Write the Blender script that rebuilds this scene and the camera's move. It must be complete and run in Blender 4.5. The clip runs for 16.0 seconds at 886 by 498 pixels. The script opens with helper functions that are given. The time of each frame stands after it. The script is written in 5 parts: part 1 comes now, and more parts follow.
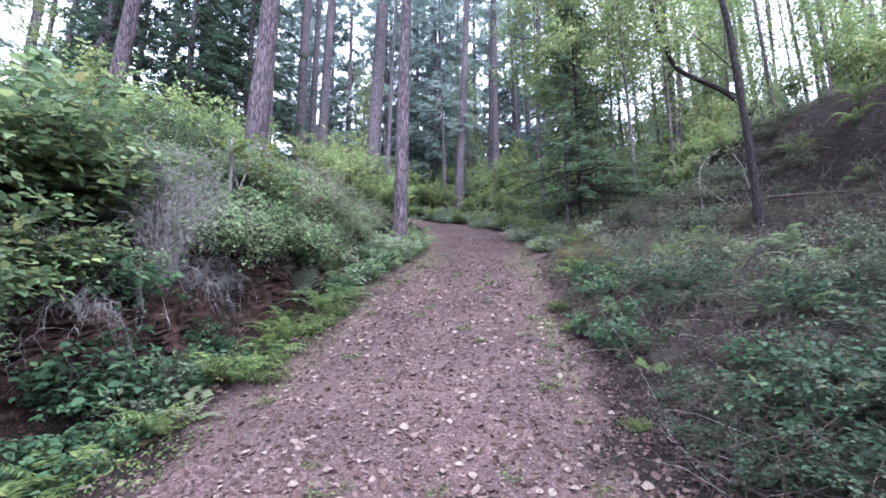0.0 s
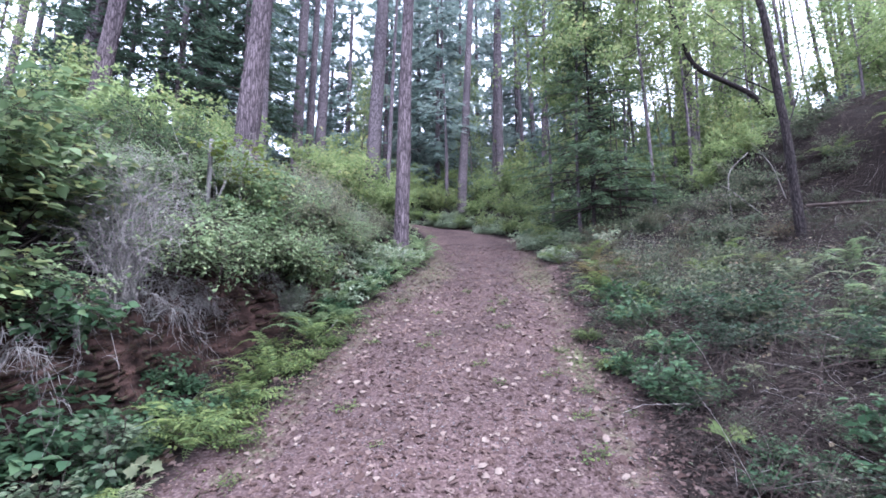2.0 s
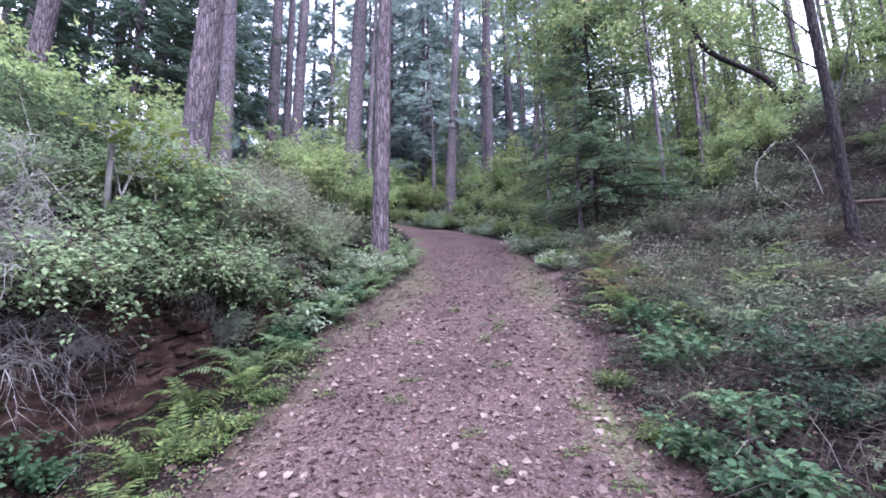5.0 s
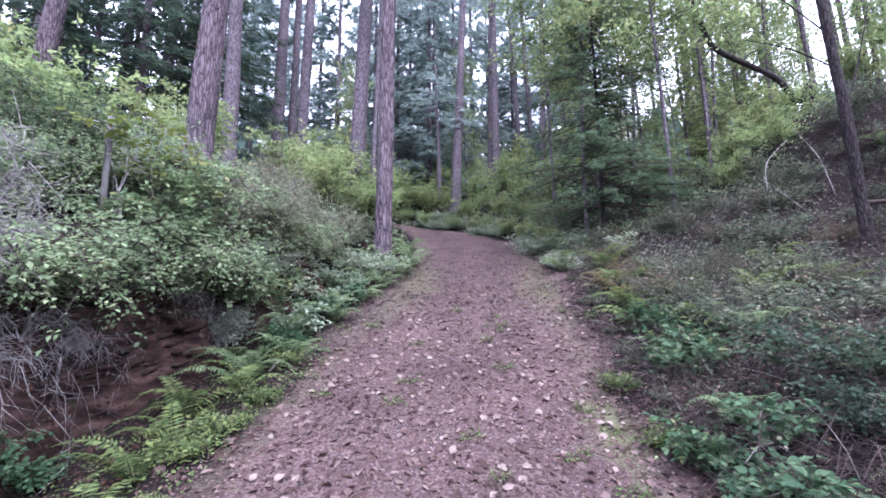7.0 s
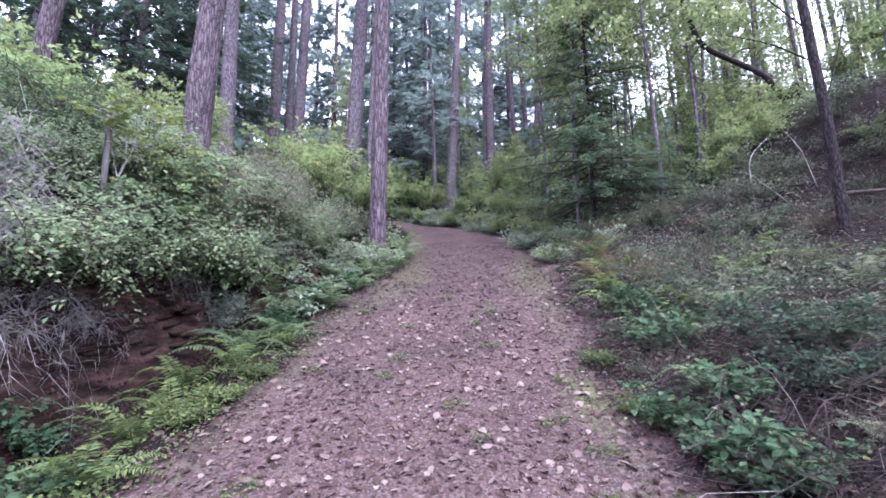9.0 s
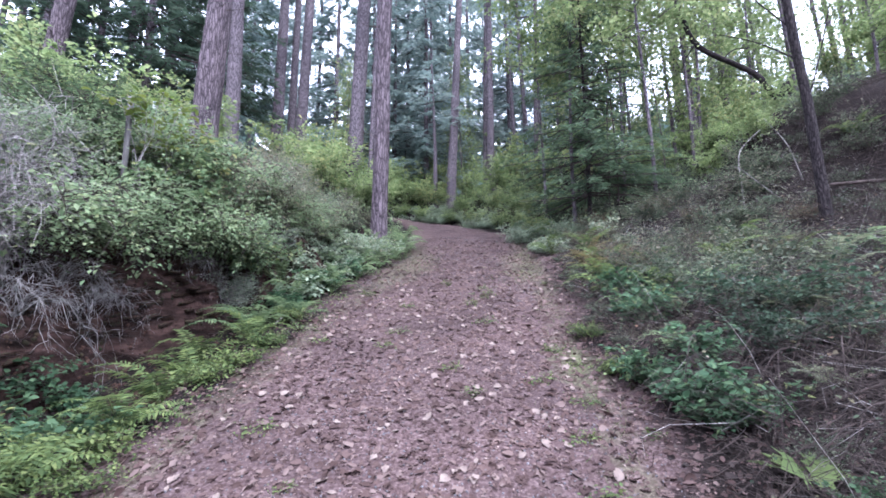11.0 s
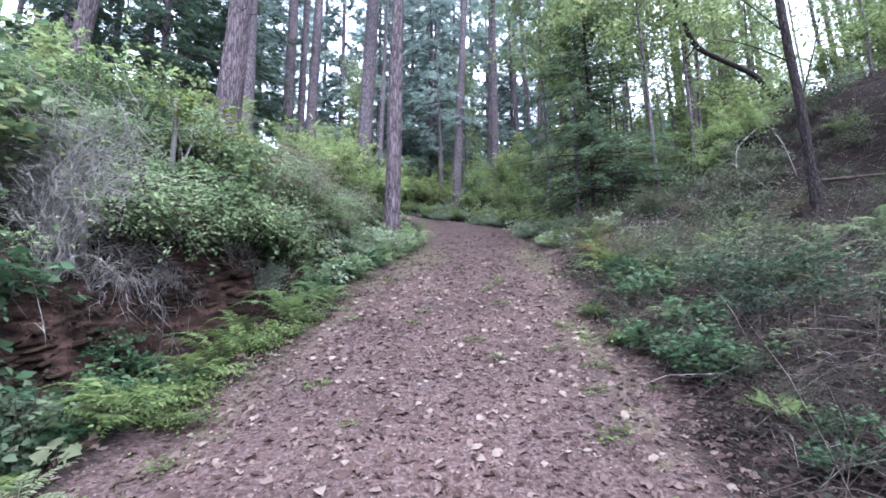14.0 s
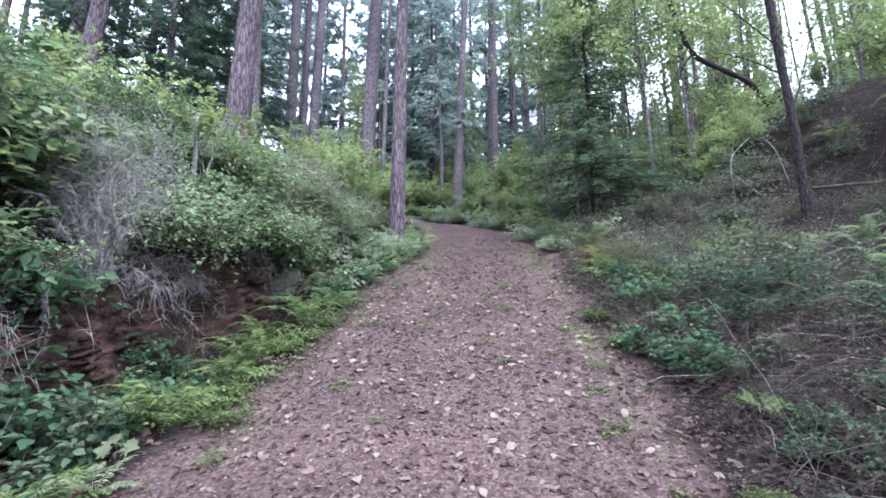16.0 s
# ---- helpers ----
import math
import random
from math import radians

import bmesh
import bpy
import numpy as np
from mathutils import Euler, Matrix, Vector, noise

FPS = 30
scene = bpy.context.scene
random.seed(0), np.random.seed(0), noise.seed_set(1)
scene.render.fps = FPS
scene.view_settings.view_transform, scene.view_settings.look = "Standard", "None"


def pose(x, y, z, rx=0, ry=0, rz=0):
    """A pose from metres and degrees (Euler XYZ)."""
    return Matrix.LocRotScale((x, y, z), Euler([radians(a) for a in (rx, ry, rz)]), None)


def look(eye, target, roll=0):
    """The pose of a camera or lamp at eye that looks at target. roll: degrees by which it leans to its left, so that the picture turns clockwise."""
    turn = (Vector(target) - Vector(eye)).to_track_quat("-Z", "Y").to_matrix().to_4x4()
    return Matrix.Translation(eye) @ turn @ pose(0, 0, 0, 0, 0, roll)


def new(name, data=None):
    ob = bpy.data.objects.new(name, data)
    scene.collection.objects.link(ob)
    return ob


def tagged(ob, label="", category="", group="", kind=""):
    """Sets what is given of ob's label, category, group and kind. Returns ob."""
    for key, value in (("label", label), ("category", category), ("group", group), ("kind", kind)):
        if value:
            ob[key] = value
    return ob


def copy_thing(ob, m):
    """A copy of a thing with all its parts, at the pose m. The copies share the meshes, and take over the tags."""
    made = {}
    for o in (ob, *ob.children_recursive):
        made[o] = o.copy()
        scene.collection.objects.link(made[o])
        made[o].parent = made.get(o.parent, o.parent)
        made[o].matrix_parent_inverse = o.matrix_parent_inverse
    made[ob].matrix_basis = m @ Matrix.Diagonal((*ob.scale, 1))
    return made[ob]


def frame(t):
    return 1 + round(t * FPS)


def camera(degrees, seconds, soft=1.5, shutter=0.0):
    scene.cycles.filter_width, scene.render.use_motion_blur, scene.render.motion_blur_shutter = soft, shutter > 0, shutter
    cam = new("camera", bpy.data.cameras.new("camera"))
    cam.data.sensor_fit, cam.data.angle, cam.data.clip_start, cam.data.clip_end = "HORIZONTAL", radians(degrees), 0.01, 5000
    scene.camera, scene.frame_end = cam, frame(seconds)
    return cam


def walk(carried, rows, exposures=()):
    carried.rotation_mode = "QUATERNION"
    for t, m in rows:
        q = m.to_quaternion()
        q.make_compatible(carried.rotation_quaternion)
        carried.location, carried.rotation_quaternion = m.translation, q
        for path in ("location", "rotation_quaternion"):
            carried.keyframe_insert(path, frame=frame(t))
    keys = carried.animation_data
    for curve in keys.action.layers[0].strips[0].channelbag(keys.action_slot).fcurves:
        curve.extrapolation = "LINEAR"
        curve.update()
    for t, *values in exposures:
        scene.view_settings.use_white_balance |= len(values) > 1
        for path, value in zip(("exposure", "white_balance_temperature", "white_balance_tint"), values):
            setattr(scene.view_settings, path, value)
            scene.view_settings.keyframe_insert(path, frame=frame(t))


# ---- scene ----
cam = camera(88.8, 16.0, soft=1.75)
EXPO, KELVIN = 2.55, 5380
PATH = [
    (0, (0.083, -0.348, 2.207), (0.06, 1.633, 2.482), 0.0),
    (0.5, (0.066, -0.026, 2.401), (0.058, 1.954, 2.68), -0.1),
    (1, (0.048, 0.188, 2.511), (0.052, 2.168, 2.792), -0.3),
    (1.5, (-0.016, 0.377, 2.562), (-0.023, 2.357, 2.844), -0.1),
    (2, (-0.054, 0.585, 2.56), (-0.078, 2.564, 2.845), 0.1),
    (2.5, (-0.025, 0.83, 2.583), (-0.055, 2.81, 2.865), 0.1),
    (3, (0.053, 1.159, 2.623), (0.062, 3.138, 2.908), -0.2),
    (3.5, (0.064, 1.421, 2.734), (0.094, 3.401, 3.016), -0.5),
    (4, (0.027, 1.705, 2.863), (0.057, 3.685, 3.144), -0.5),
    (4.2, (0.022, 1.827, 2.911), (0.052, 3.807, 3.188), -0.6),
    (6.3, (0.119, 2.246, 2.998), (0.124, 4.228, 3.271), -0.4),
    (6.5, (0.103, 2.254, 2.967), (0.105, 4.234, 3.248), -0.4),
    (7, (0.115, 2.246, 2.949), (0.109, 4.225, 3.232), -0.3),
    (7.5, (0.16, 2.227, 2.893), (0.176, 4.207, 3.177), -0.5),
    (8, (0.169, 2.203, 2.819), (0.176, 4.183, 3.103), -0.4),
    (8.5, (0.203, 2.157, 2.761), (0.214, 4.136, 3.048), -0.4),
    (9, (0.22, 2.075, 2.737), (0.225, 4.055, 3.022), -0.4),
    (11.3, (0.258, 1.74, 2.405), (0.258, 3.719, 2.699), -0.2),
    (11.5, (0.273, 1.722, 2.378), (0.263, 3.701, 2.671), -0.2),
    (12, (0.246, 1.652, 2.296), (0.246, 3.63, 2.59), -0.2),
    (12.5, (0.202, 1.568, 2.25), (0.2, 3.546, 2.544), -0.2),
    (13, (0.145, 1.461, 2.259), (0.144, 3.439, 2.553), -0.2),
    (13.5, (0.074, 1.352, 2.266), (0.07, 3.33, 2.556), -0.2),
    (14, (0.004, 1.264, 2.232), (0.0, 3.243, 2.521), -0.2),
    (14.5, (-0.058, 1.197, 2.167), (-0.052, 3.176, 2.458), -0.1),
    (15, (-0.102, 1.124, 2.168), (-0.09, 3.103, 2.457), -0.2),
    (15.5, (-0.135, 1.021, 2.222), (-0.128, 3.0, 2.51), -0.2),
    (16, (-0.134, 0.928, 2.284), (-0.132, 2.906, 2.575), -0.3),
]
walk(cam, [(t, look(eye, target, roll)) for t, eye, target, roll in PATH], [(t, EXPO, KELVIN, tint) for t, tint in ((0, 12), (4, 18), (6.5, 22), (9, 22), (12, 11), (16, 8))])

# ---- sky and sun: a bright overcast day ----
SUN_EL, SUN_AZ = radians(62), radians(150)
world = bpy.data.worlds.new("sky")
scene.world = world
world.use_nodes = True
wn, wl = world.node_tree.nodes, world.node_tree.links
sky = wn.new("ShaderNodeTexSky")
sky.sky_type = "NISHITA"
sky.sun_disc = False
sky.sun_elevation, sky.sun_rotation = SUN_EL, SUN_AZ
sky.air_density, sky.dust_density = 1.0, 6.0
# a closed white cloud deck over the clear sky's gradient
deck = wn.new("ShaderNodeMix")
deck.data_type = "RGBA"
deck.inputs[0].default_value = 0.85
deck.inputs[7].default_value = (9.15, 9.1, 10.0, 1)
wl.new(sky.outputs[0], deck.inputs[6])
wl.new(deck.outputs[2], wn["Background"].inputs[0])
wn["Background"].inputs[1].default_value = 0.1
sun = new("sun", bpy.data.lights.new("sun", "SUN"))
sun.data.energy, sun.data.angle, sun.data.color = 1.4, radians(45), (1.0, 0.98, 0.95)
sun.matrix_world = look((30 * math.sin(SUN_AZ), 30 * math.cos(SUN_AZ), 40), (0, 0, 40 - 30 * math.tan(SUN_EL)))
tagged(sun, kind="structure")

rng = np.random.default_rng(11)

# ---- materials ----


def nodes_of(name):
    m = bpy.data.materials.new(name)
    m.use_nodes = True
    return m, m.node_tree.nodes, m.node_tree.links


def ramp(n, stops):
    r = n.new("ShaderNodeValToRGB")
    while len(r.color_ramp.elements) < len(stops):
        r.color_ramp.elements.new(0.5)
    for e, (p, c) in zip(r.color_ramp.elements, stops):
        e.position, e.color = p, (*c, 1)
    return r


def tex(n, l, scale, detail=4, kind="ShaderNodeTexNoise", stretch=None, coord="Object"):
    tc = n.new("ShaderNodeTexCoord")
    t = n.new(kind)
    t.inputs["Scale"].default_value = scale
    if kind == "ShaderNodeTexNoise":
        t.inputs["Detail"].default_value = detail
    if stretch:
        mp = n.new("ShaderNodeMapping")
        mp.inputs["Scale"].default_value = stretch
        l.new(tc.outputs[coord], mp.inputs[0])
        l.new(mp.outputs[0], t.inputs["Vector"])
    else:
        l.new(tc.outputs[coord], t.inputs["Vector"])
    return t


def mixc(n, l, fac, a, b, mode="MIX"):
    m = n.new("ShaderNodeMix")
    m.data_type, m.blend_type = "RGBA", mode
    for sock, v in ((m.inputs[0], fac), (m.inputs[6], a), (m.inputs[7], b)):
        if isinstance(v, (int, float)):
            sock.default_value = v
        elif isinstance(v, tuple):
            sock.default_value = (*v, 1)
        else:
            l.new(v, sock)
    return m.outputs[2]


def bump(n, l, height, strength, dist, shader):
    b = n.new("ShaderNodeBump")
    b.inputs["Strength"].default_value, b.inputs["Distance"].default_value = strength, dist
    l.new(height, b.inputs["Height"])
    l.new(b.outputs[0], shader.inputs["Normal"])


def leaf_material(name, stops, rough=0.62, through_light=0.42, gloss=0.12):
    """Leaves: a colour for each leaf out of the stops, mottled, and letting some light through."""
    m, n, l = nodes_of(name)
    bsdf = n["Principled BSDF"]
    geo, info = n.new("ShaderNodeNewGeometry"), n.new("ShaderNodeObjectInfo")
    add = n.new("ShaderNodeMath")
    add.operation = "MULTIPLY_ADD"
    add.inputs[1].default_value = 0.25
    l.new(info.outputs["Random"], add.inputs[0])
    scale = n.new("ShaderNodeMath")
    scale.operation = "MULTIPLY"
    scale.inputs[1].default_value = 0.8
    l.new(geo.outputs["Random Per Island"], scale.inputs[0])
    l.new(scale.outputs[0], add.inputs[2])
    r = ramp(n, stops)
    l.new(add.outputs[0], r.inputs[0])
    patch = tex(n, l, 1.3, 3)
    dark = ramp(n, [(0.3, (0.62, 0.62, 0.62)), (0.7, (1.15, 1.15, 1.1))])
    l.new(patch.outputs[0], dark.inputs[0])
    col = mixc(n, l, 1.0, r.outputs[0], dark.outputs[0], "MULTIPLY")
    l.new(col, bsdf.inputs["Base Color"])
    bsdf.inputs["Roughness"].default_value = rough
    bsdf.inputs["Specular IOR Level"].default_value = gloss
    tr = n.new("ShaderNodeBsdfTranslucent")
    l.new(col, tr.inputs[0])
    mx = n.new("ShaderNodeMixShader")
    mx.inputs[0].default_value = through_light
    l.new(bsdf.outputs[0], mx.inputs[1])
    l.new(tr.outputs[0], mx.inputs[2])
    l.new(mx.outputs[0], n["Material Output"].inputs[0])
    return m


def wood_material(name, dark, light, scale=8.0, stretch=(1, 1, 0.18), relief=0.02, moss=None):
    m, n, l = nodes_of(name)
    bsdf = n["Principled BSDF"]
    a = tex(n, l, scale, 8, stretch=stretch)
    b = tex(n, l, 1.1, 3)
    r = ramp(n, [(0.38, dark), (0.62, light)])
    l.new(a.outputs[0], r.inputs[0])
    g = ramp(n, [(0.3, (0.7, 0.68, 0.68)), (0.7, (1.15, 1.12, 1.1))])
    l.new(b.outputs[0], g.inputs[0])
    col = mixc(n, l, 1.0, r.outputs[0], g.outputs[0], "MULTIPLY")
    if moss:
        c = tex(n, l, 2.3, 5)
        k = ramp(n, [(0.52, (0, 0, 0)), (0.66, (1, 1, 1))])
        l.new(c.outputs[0], k.inputs[0])
        col = mixc(n, l, k.outputs[0], col, moss)
    l.new(col, bsdf.inputs["Base Color"])
    bsdf.inputs["Roughness"].default_value = 0.9
    bsdf.inputs["Specular IOR Level"].default_value = 0.12
    bump(n, l, a.outputs[0], 0.9, relief, bsdf)
    return m


def bark_material(name, crack, plate, pale, scale, stretch, relief):
    """Bark broken into upright plates by dark furrows."""
    m, n, l = nodes_of(name)
    bsdf = n["Principled BSDF"]
    tc, mp = n.new("ShaderNodeTexCoord"), n.new("ShaderNodeMapping")
    warp = tex(n, l, 5.0, 4)
    shift = n.new("ShaderNodeVectorMath")
    shift.operation = "MULTIPLY_ADD"
    shift.inputs[1].default_value = (0.09, 0.09, 0.25)
    l.new(warp.outputs["Color"], shift.inputs[0])
    l.new(tc.outputs["Object"], shift.inputs[2])
    mp.inputs["Scale"].default_value = (scale, scale, scale * stretch)
    l.new(shift.outputs[0], mp.inputs[0])
    cell = n.new("ShaderNodeTexVoronoi")
    cell.feature = "DISTANCE_TO_EDGE"
    cell.inputs["Scale"].default_value = 1.0
    l.new(mp.outputs[0], cell.inputs["Vector"])
    grain = tex(n, l, 60, 6, stretch=(1, 1, 0.3))
    r = ramp(n, [(0.0, crack), (0.12, plate), (0.45, pale)])
    l.new(cell.outputs["Distance"], r.inputs[0])
    g = ramp(n, [(0.3, (0.6, 0.58, 0.58)), (0.7, (1.3, 1.27, 1.25))])
    l.new(grain.outputs[0], g.inputs[0])
    big = tex(n, l, 0.9, 3)
    b = ramp(n, [(0.3, (0.75, 0.74, 0.76)), (0.7, (1.15, 1.12, 1.1))])
    l.new(big.outputs[0], b.inputs[0])
    col = mixc(n, l, 1.0, mixc(n, l, 1.0, r.outputs[0], g.outputs[0], "MULTIPLY"), b.outputs[0], "MULTIPLY")
    l.new(col, bsdf.inputs["Base Color"])
    bsdf.inputs["Roughness"].default_value = 0.9
    bsdf.inputs["Specular IOR Level"].default_value = 0.12
    lim = n.new("ShaderNodeMath")
    lim.operation = "MINIMUM"
    lim.inputs[1].default_value = 0.35
    l.new(cell.outputs["Distance"], lim.inputs[0])
    add = n.new("ShaderNodeMath")
    add.operation = "MULTIPLY_ADD"
    add.inputs[1].default_value = 0.15
    l.new(grain.outputs[0], add.inputs[0])
    l.new(lim.outputs[0], add.inputs[2])
    bump(n, l, add.outputs[0], 1.0, relief, bsdf)
    return m


LEAF_BEIGE = leaf_material("faded_leaf", [(0.0, (0.115, 0.13, 0.085)), (0.4, (0.2, 0.21, 0.14)), (0.75, (0.3, 0.285, 0.205)), (1.0, (0.34, 0.24, 0.175))])
LEAF_GREY = leaf_material("grey_green_leaf", [(0.0, (0.143, 0.176, 0.129)), (0.5, (0.233, 0.284, 0.201)), (0.9, (0.375, 0.416, 0.312)), (1.0, (0.465, 0.416, 0.312))], through_light=0.5)
LEAF_BRIGHT = leaf_material("bright_leaf", [(0.0, (0.124, 0.166, 0.07)), (0.5, (0.206, 0.264, 0.116)), (0.9, (0.309, 0.349, 0.17)), (1.0, (0.432, 0.395, 0.188))], through_light=0.62)
LEAF_DARK = leaf_material("dark_leaf", [(0.0, (0.024, 0.042, 0.027)), (0.5, (0.042, 0.069, 0.043)), (0.9, (0.081, 0.116, 0.072)), (1.0, (0.145, 0.13, 0.072))], rough=0.42)
LEAF_RUST = leaf_material("rusty_leaf", [(0.0, (0.076, 0.078, 0.051)), (0.4, (0.117, 0.128, 0.078)), (0.75, (0.174, 0.133, 0.095)), (1.0, (0.232, 0.128, 0.084))])
LEAF_DULL = leaf_material("dull_leaf", [(0.0, (0.042, 0.058, 0.037)), (0.45, (0.084, 0.105, 0.068)), (0.75, (0.135, 0.15, 0.104)), (0.92, (0.165, 0.165, 0.12)), (1.0, (0.23, 0.205, 0.16))])
LEAF_MID = leaf_material("fresh_leaf", [(0.0, (0.039, 0.076, 0.042)), (0.5, (0.068, 0.121, 0.066)), (0.9, (0.117, 0.179, 0.094)), (1.0, (0.232, 0.252, 0.102))])
LEAF_YELLOW = leaf_material("yellow_leaf", [(0.0, (0.081, 0.118, 0.028)), (0.5, (0.125, 0.155, 0.039)), (1.0, (0.188, 0.186, 0.045))], through_light=0.4)
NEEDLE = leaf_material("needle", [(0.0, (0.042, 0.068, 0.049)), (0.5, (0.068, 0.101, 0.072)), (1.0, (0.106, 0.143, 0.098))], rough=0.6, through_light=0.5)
# paler and bluer than needle: distance haze is painted into the colour
NEEDLE_HAZY = leaf_material("hazy_needle", [(0.0, (0.133, 0.185, 0.173)), (0.5, (0.219, 0.277, 0.264)), (1.0, (0.322, 0.369, 0.335))], rough=0.6, through_light=0.5)
FERN = leaf_material("fern", [(0.0, (0.054, 0.083, 0.034)), (0.5, (0.105, 0.145, 0.055)), (1.0, (0.195, 0.228, 0.085))])
FERN_LIGHT = leaf_material("light_fern", [(0.0, (0.085, 0.13, 0.066)), (0.5, (0.15, 0.205, 0.105)), (1.0, (0.26, 0.31, 0.165))], through_light=0.5)
FERN_RUST = leaf_material("rusty_fern", [(0.0, (0.10, 0.085, 0.04)), (0.5, (0.16, 0.13, 0.06)), (1.0, (0.22, 0.2, 0.09))])
FERN_PALE = leaf_material("pale_fern", [(0.0, (0.12, 0.14, 0.082)), (0.5, (0.19, 0.21, 0.13)), (1.0, (0.28, 0.29, 0.19))])
# a darker tone of dead_leaf for the right slope and bank
LITTER_DARK = leaf_material("dark_dead_leaf", [(0.0, (0.014, 0.01, 0.009)), (0.5, (0.03, 0.022, 0.021)), (0.9, (0.057, 0.043, 0.04)), (1.0, (0.105, 0.091, 0.083))], rough=0.75, through_light=0.05)
LITTER = leaf_material("dead_leaf", [(0.0, (0.039, 0.0232, 0.021)), (0.25, (0.066, 0.0405, 0.037)), (0.6, (0.105, 0.0685, 0.064)), (0.88, (0.176, 0.127, 0.117)), (1.0, (0.34, 0.268, 0.245))], rough=0.7, through_light=0.25)
LEAF_BRAMBLE = leaf_material("bramble_leaf", [(0.0, (0.036, 0.05, 0.033)), (0.45, (0.07, 0.095, 0.06)), (0.78, (0.112, 0.14, 0.086)), (0.9, (0.165, 0.18, 0.12)), (1.0, (0.19, 0.135, 0.085))], rough=0.5, through_light=0.32, gloss=0.16)
# broad_leaf at about 0.6: the canopy's shade is put into the colour
LEAF_BROAD_SHADED = leaf_material("shaded_broad_leaf", [(0.0, (0.042, 0.068, 0.036)), (0.45, (0.074, 0.112, 0.057)), (0.8, (0.122, 0.162, 0.082)), (1.0, (0.21, 0.23, 0.105))], rough=0.55, through_light=0.45)
NEEDLE_YOUNG = leaf_material("young_needle", [(0.0, (0.055, 0.085, 0.055)), (0.5, (0.09, 0.13, 0.08)), (1.0, (0.14, 0.185, 0.11))], rough=0.6, through_light=0.5)
LEAF_FEATHER = leaf_material("feathery_leaf", [(0.0, (0.108, 0.155, 0.084)), (0.5, (0.188, 0.25, 0.135)), (0.9, (0.285, 0.345, 0.2)), (1.0, (0.37, 0.39, 0.2))], through_light=0.5)
LEAF_BROAD = leaf_material("broad_leaf", [(0.0, (0.072, 0.115, 0.06)), (0.45, (0.125, 0.182, 0.09)), (0.8, (0.205, 0.258, 0.128)), (0.96, (0.32, 0.33, 0.13)), (1.0, (0.4, 0.36, 0.17))], rough=0.5, through_light=0.45, gloss=0.25)
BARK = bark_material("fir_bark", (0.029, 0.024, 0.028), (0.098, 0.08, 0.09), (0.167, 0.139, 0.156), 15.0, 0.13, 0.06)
# greyer, paler bark with the haze of distance put into its tones
BARK_HAZY = bark_material("hazy_grey_bark", (0.046, 0.039, 0.046), (0.115, 0.099, 0.112), (0.178, 0.155, 0.174), 18.0, 0.2, 0.03)
BARK_ALDER = bark_material("alder_bark", (0.009, 0.007, 0.008), (0.029, 0.024, 0.025), (0.052, 0.045, 0.046), 26.0, 0.2, 0.03)
TWIG = wood_material("twig_bark", (0.026, 0.02, 0.0185), (0.072, 0.056, 0.051), 14.0, (0.576, 0.592, 0.249), 0.004)
TWIG_GREY = wood_material("dead_twig", (0.12, 0.11, 0.108), (0.33, 0.31, 0.3), 14.0, (0.862, 0.862, 0.359), 0.004)
POST_WOOD = wood_material("weathered_post", (0.05, 0.047, 0.046), (0.16, 0.152, 0.148), 20.0, (1, 1, 0.12), 0.006)


def ground_material():
    m, n, l = nodes_of("forest_ground")
    bsdf = n["Principled BSDF"]
    fine, mid, big = tex(n, l, 38, 8), tex(n, l, 6, 6), tex(n, l, 0.9, 4)
    road = ramp(n, [(0.25, (0.030, 0.0192, 0.0182)), (0.5, (0.067, 0.0472, 0.0452)), (0.68, (0.113, 0.0855, 0.0832)), (0.8, (0.18, 0.147, 0.146))])
    l.new(fine.outputs[0], road.inputs[0])
    vary = ramp(n, [(0.3, (0.72, 0.70, 0.72)), (0.7, (1.2, 1.12, 1.12))])
    l.new(big.outputs[0], vary.inputs[0])
    road_c = mixc(n, l, 1.0, road.outputs[0], vary.outputs[0], "MULTIPLY")
    grass = ramp(n, [(0.3, (0.05, 0.05, 0.027)), (0.7, (0.108, 0.108, 0.06))])
    l.new(fine.outputs[0], grass.inputs[0])
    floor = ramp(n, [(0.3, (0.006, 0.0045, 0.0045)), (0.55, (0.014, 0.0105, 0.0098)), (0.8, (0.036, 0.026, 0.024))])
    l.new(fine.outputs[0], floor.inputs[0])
    layer = tex(n, l, 3.5, 9, stretch=(0.9, 0.9, 2.6))
    soil = ramp(n, [(0.34, (0.008, 0.005, 0.0045)), (0.5, (0.030, 0.018, 0.0155)), (0.66, (0.076, 0.045, 0.038))])
    l.new(layer.outputs[0], soil.inputs[0])

    def masked(name, low, high, rough_edge):
        at = n.new("ShaderNodeAttribute")
        at.attribute_name = name
        ad = n.new("ShaderNodeMath")
        ad.operation = "MULTIPLY_ADD"
        ad.inputs[1].default_value = rough_edge
        l.new(mid.outputs[0], ad.inputs[0])
        l.new(at.outputs["Fac"], ad.inputs[2])
        r = ramp(n, [(low, (0, 0, 0)), (high, (1, 1, 1))])
        l.new(ad.outputs[0], r.inputs[0])
        return r.outputs[0]

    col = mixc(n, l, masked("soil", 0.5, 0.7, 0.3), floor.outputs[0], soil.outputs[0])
    col = mixc(n, l, masked("road", 0.55, 0.85, 0.4), col, road_c)
    col = mixc(n, l, masked("grass", 0.6, 1.15, 0.6), col, grass.outputs[0])
    l.new(col, bsdf.inputs["Base Color"])
    bsdf.inputs["Roughness"].default_value = 0.95
    bsdf.inputs["Specular IOR Level"].default_value = 0.06
    hsum = n.new("ShaderNodeMath")
    hsum.operation = "ADD"
    l.new(fine.outputs[0], hsum.inputs[0])
    l.new(layer.outputs[0], hsum.inputs[1])
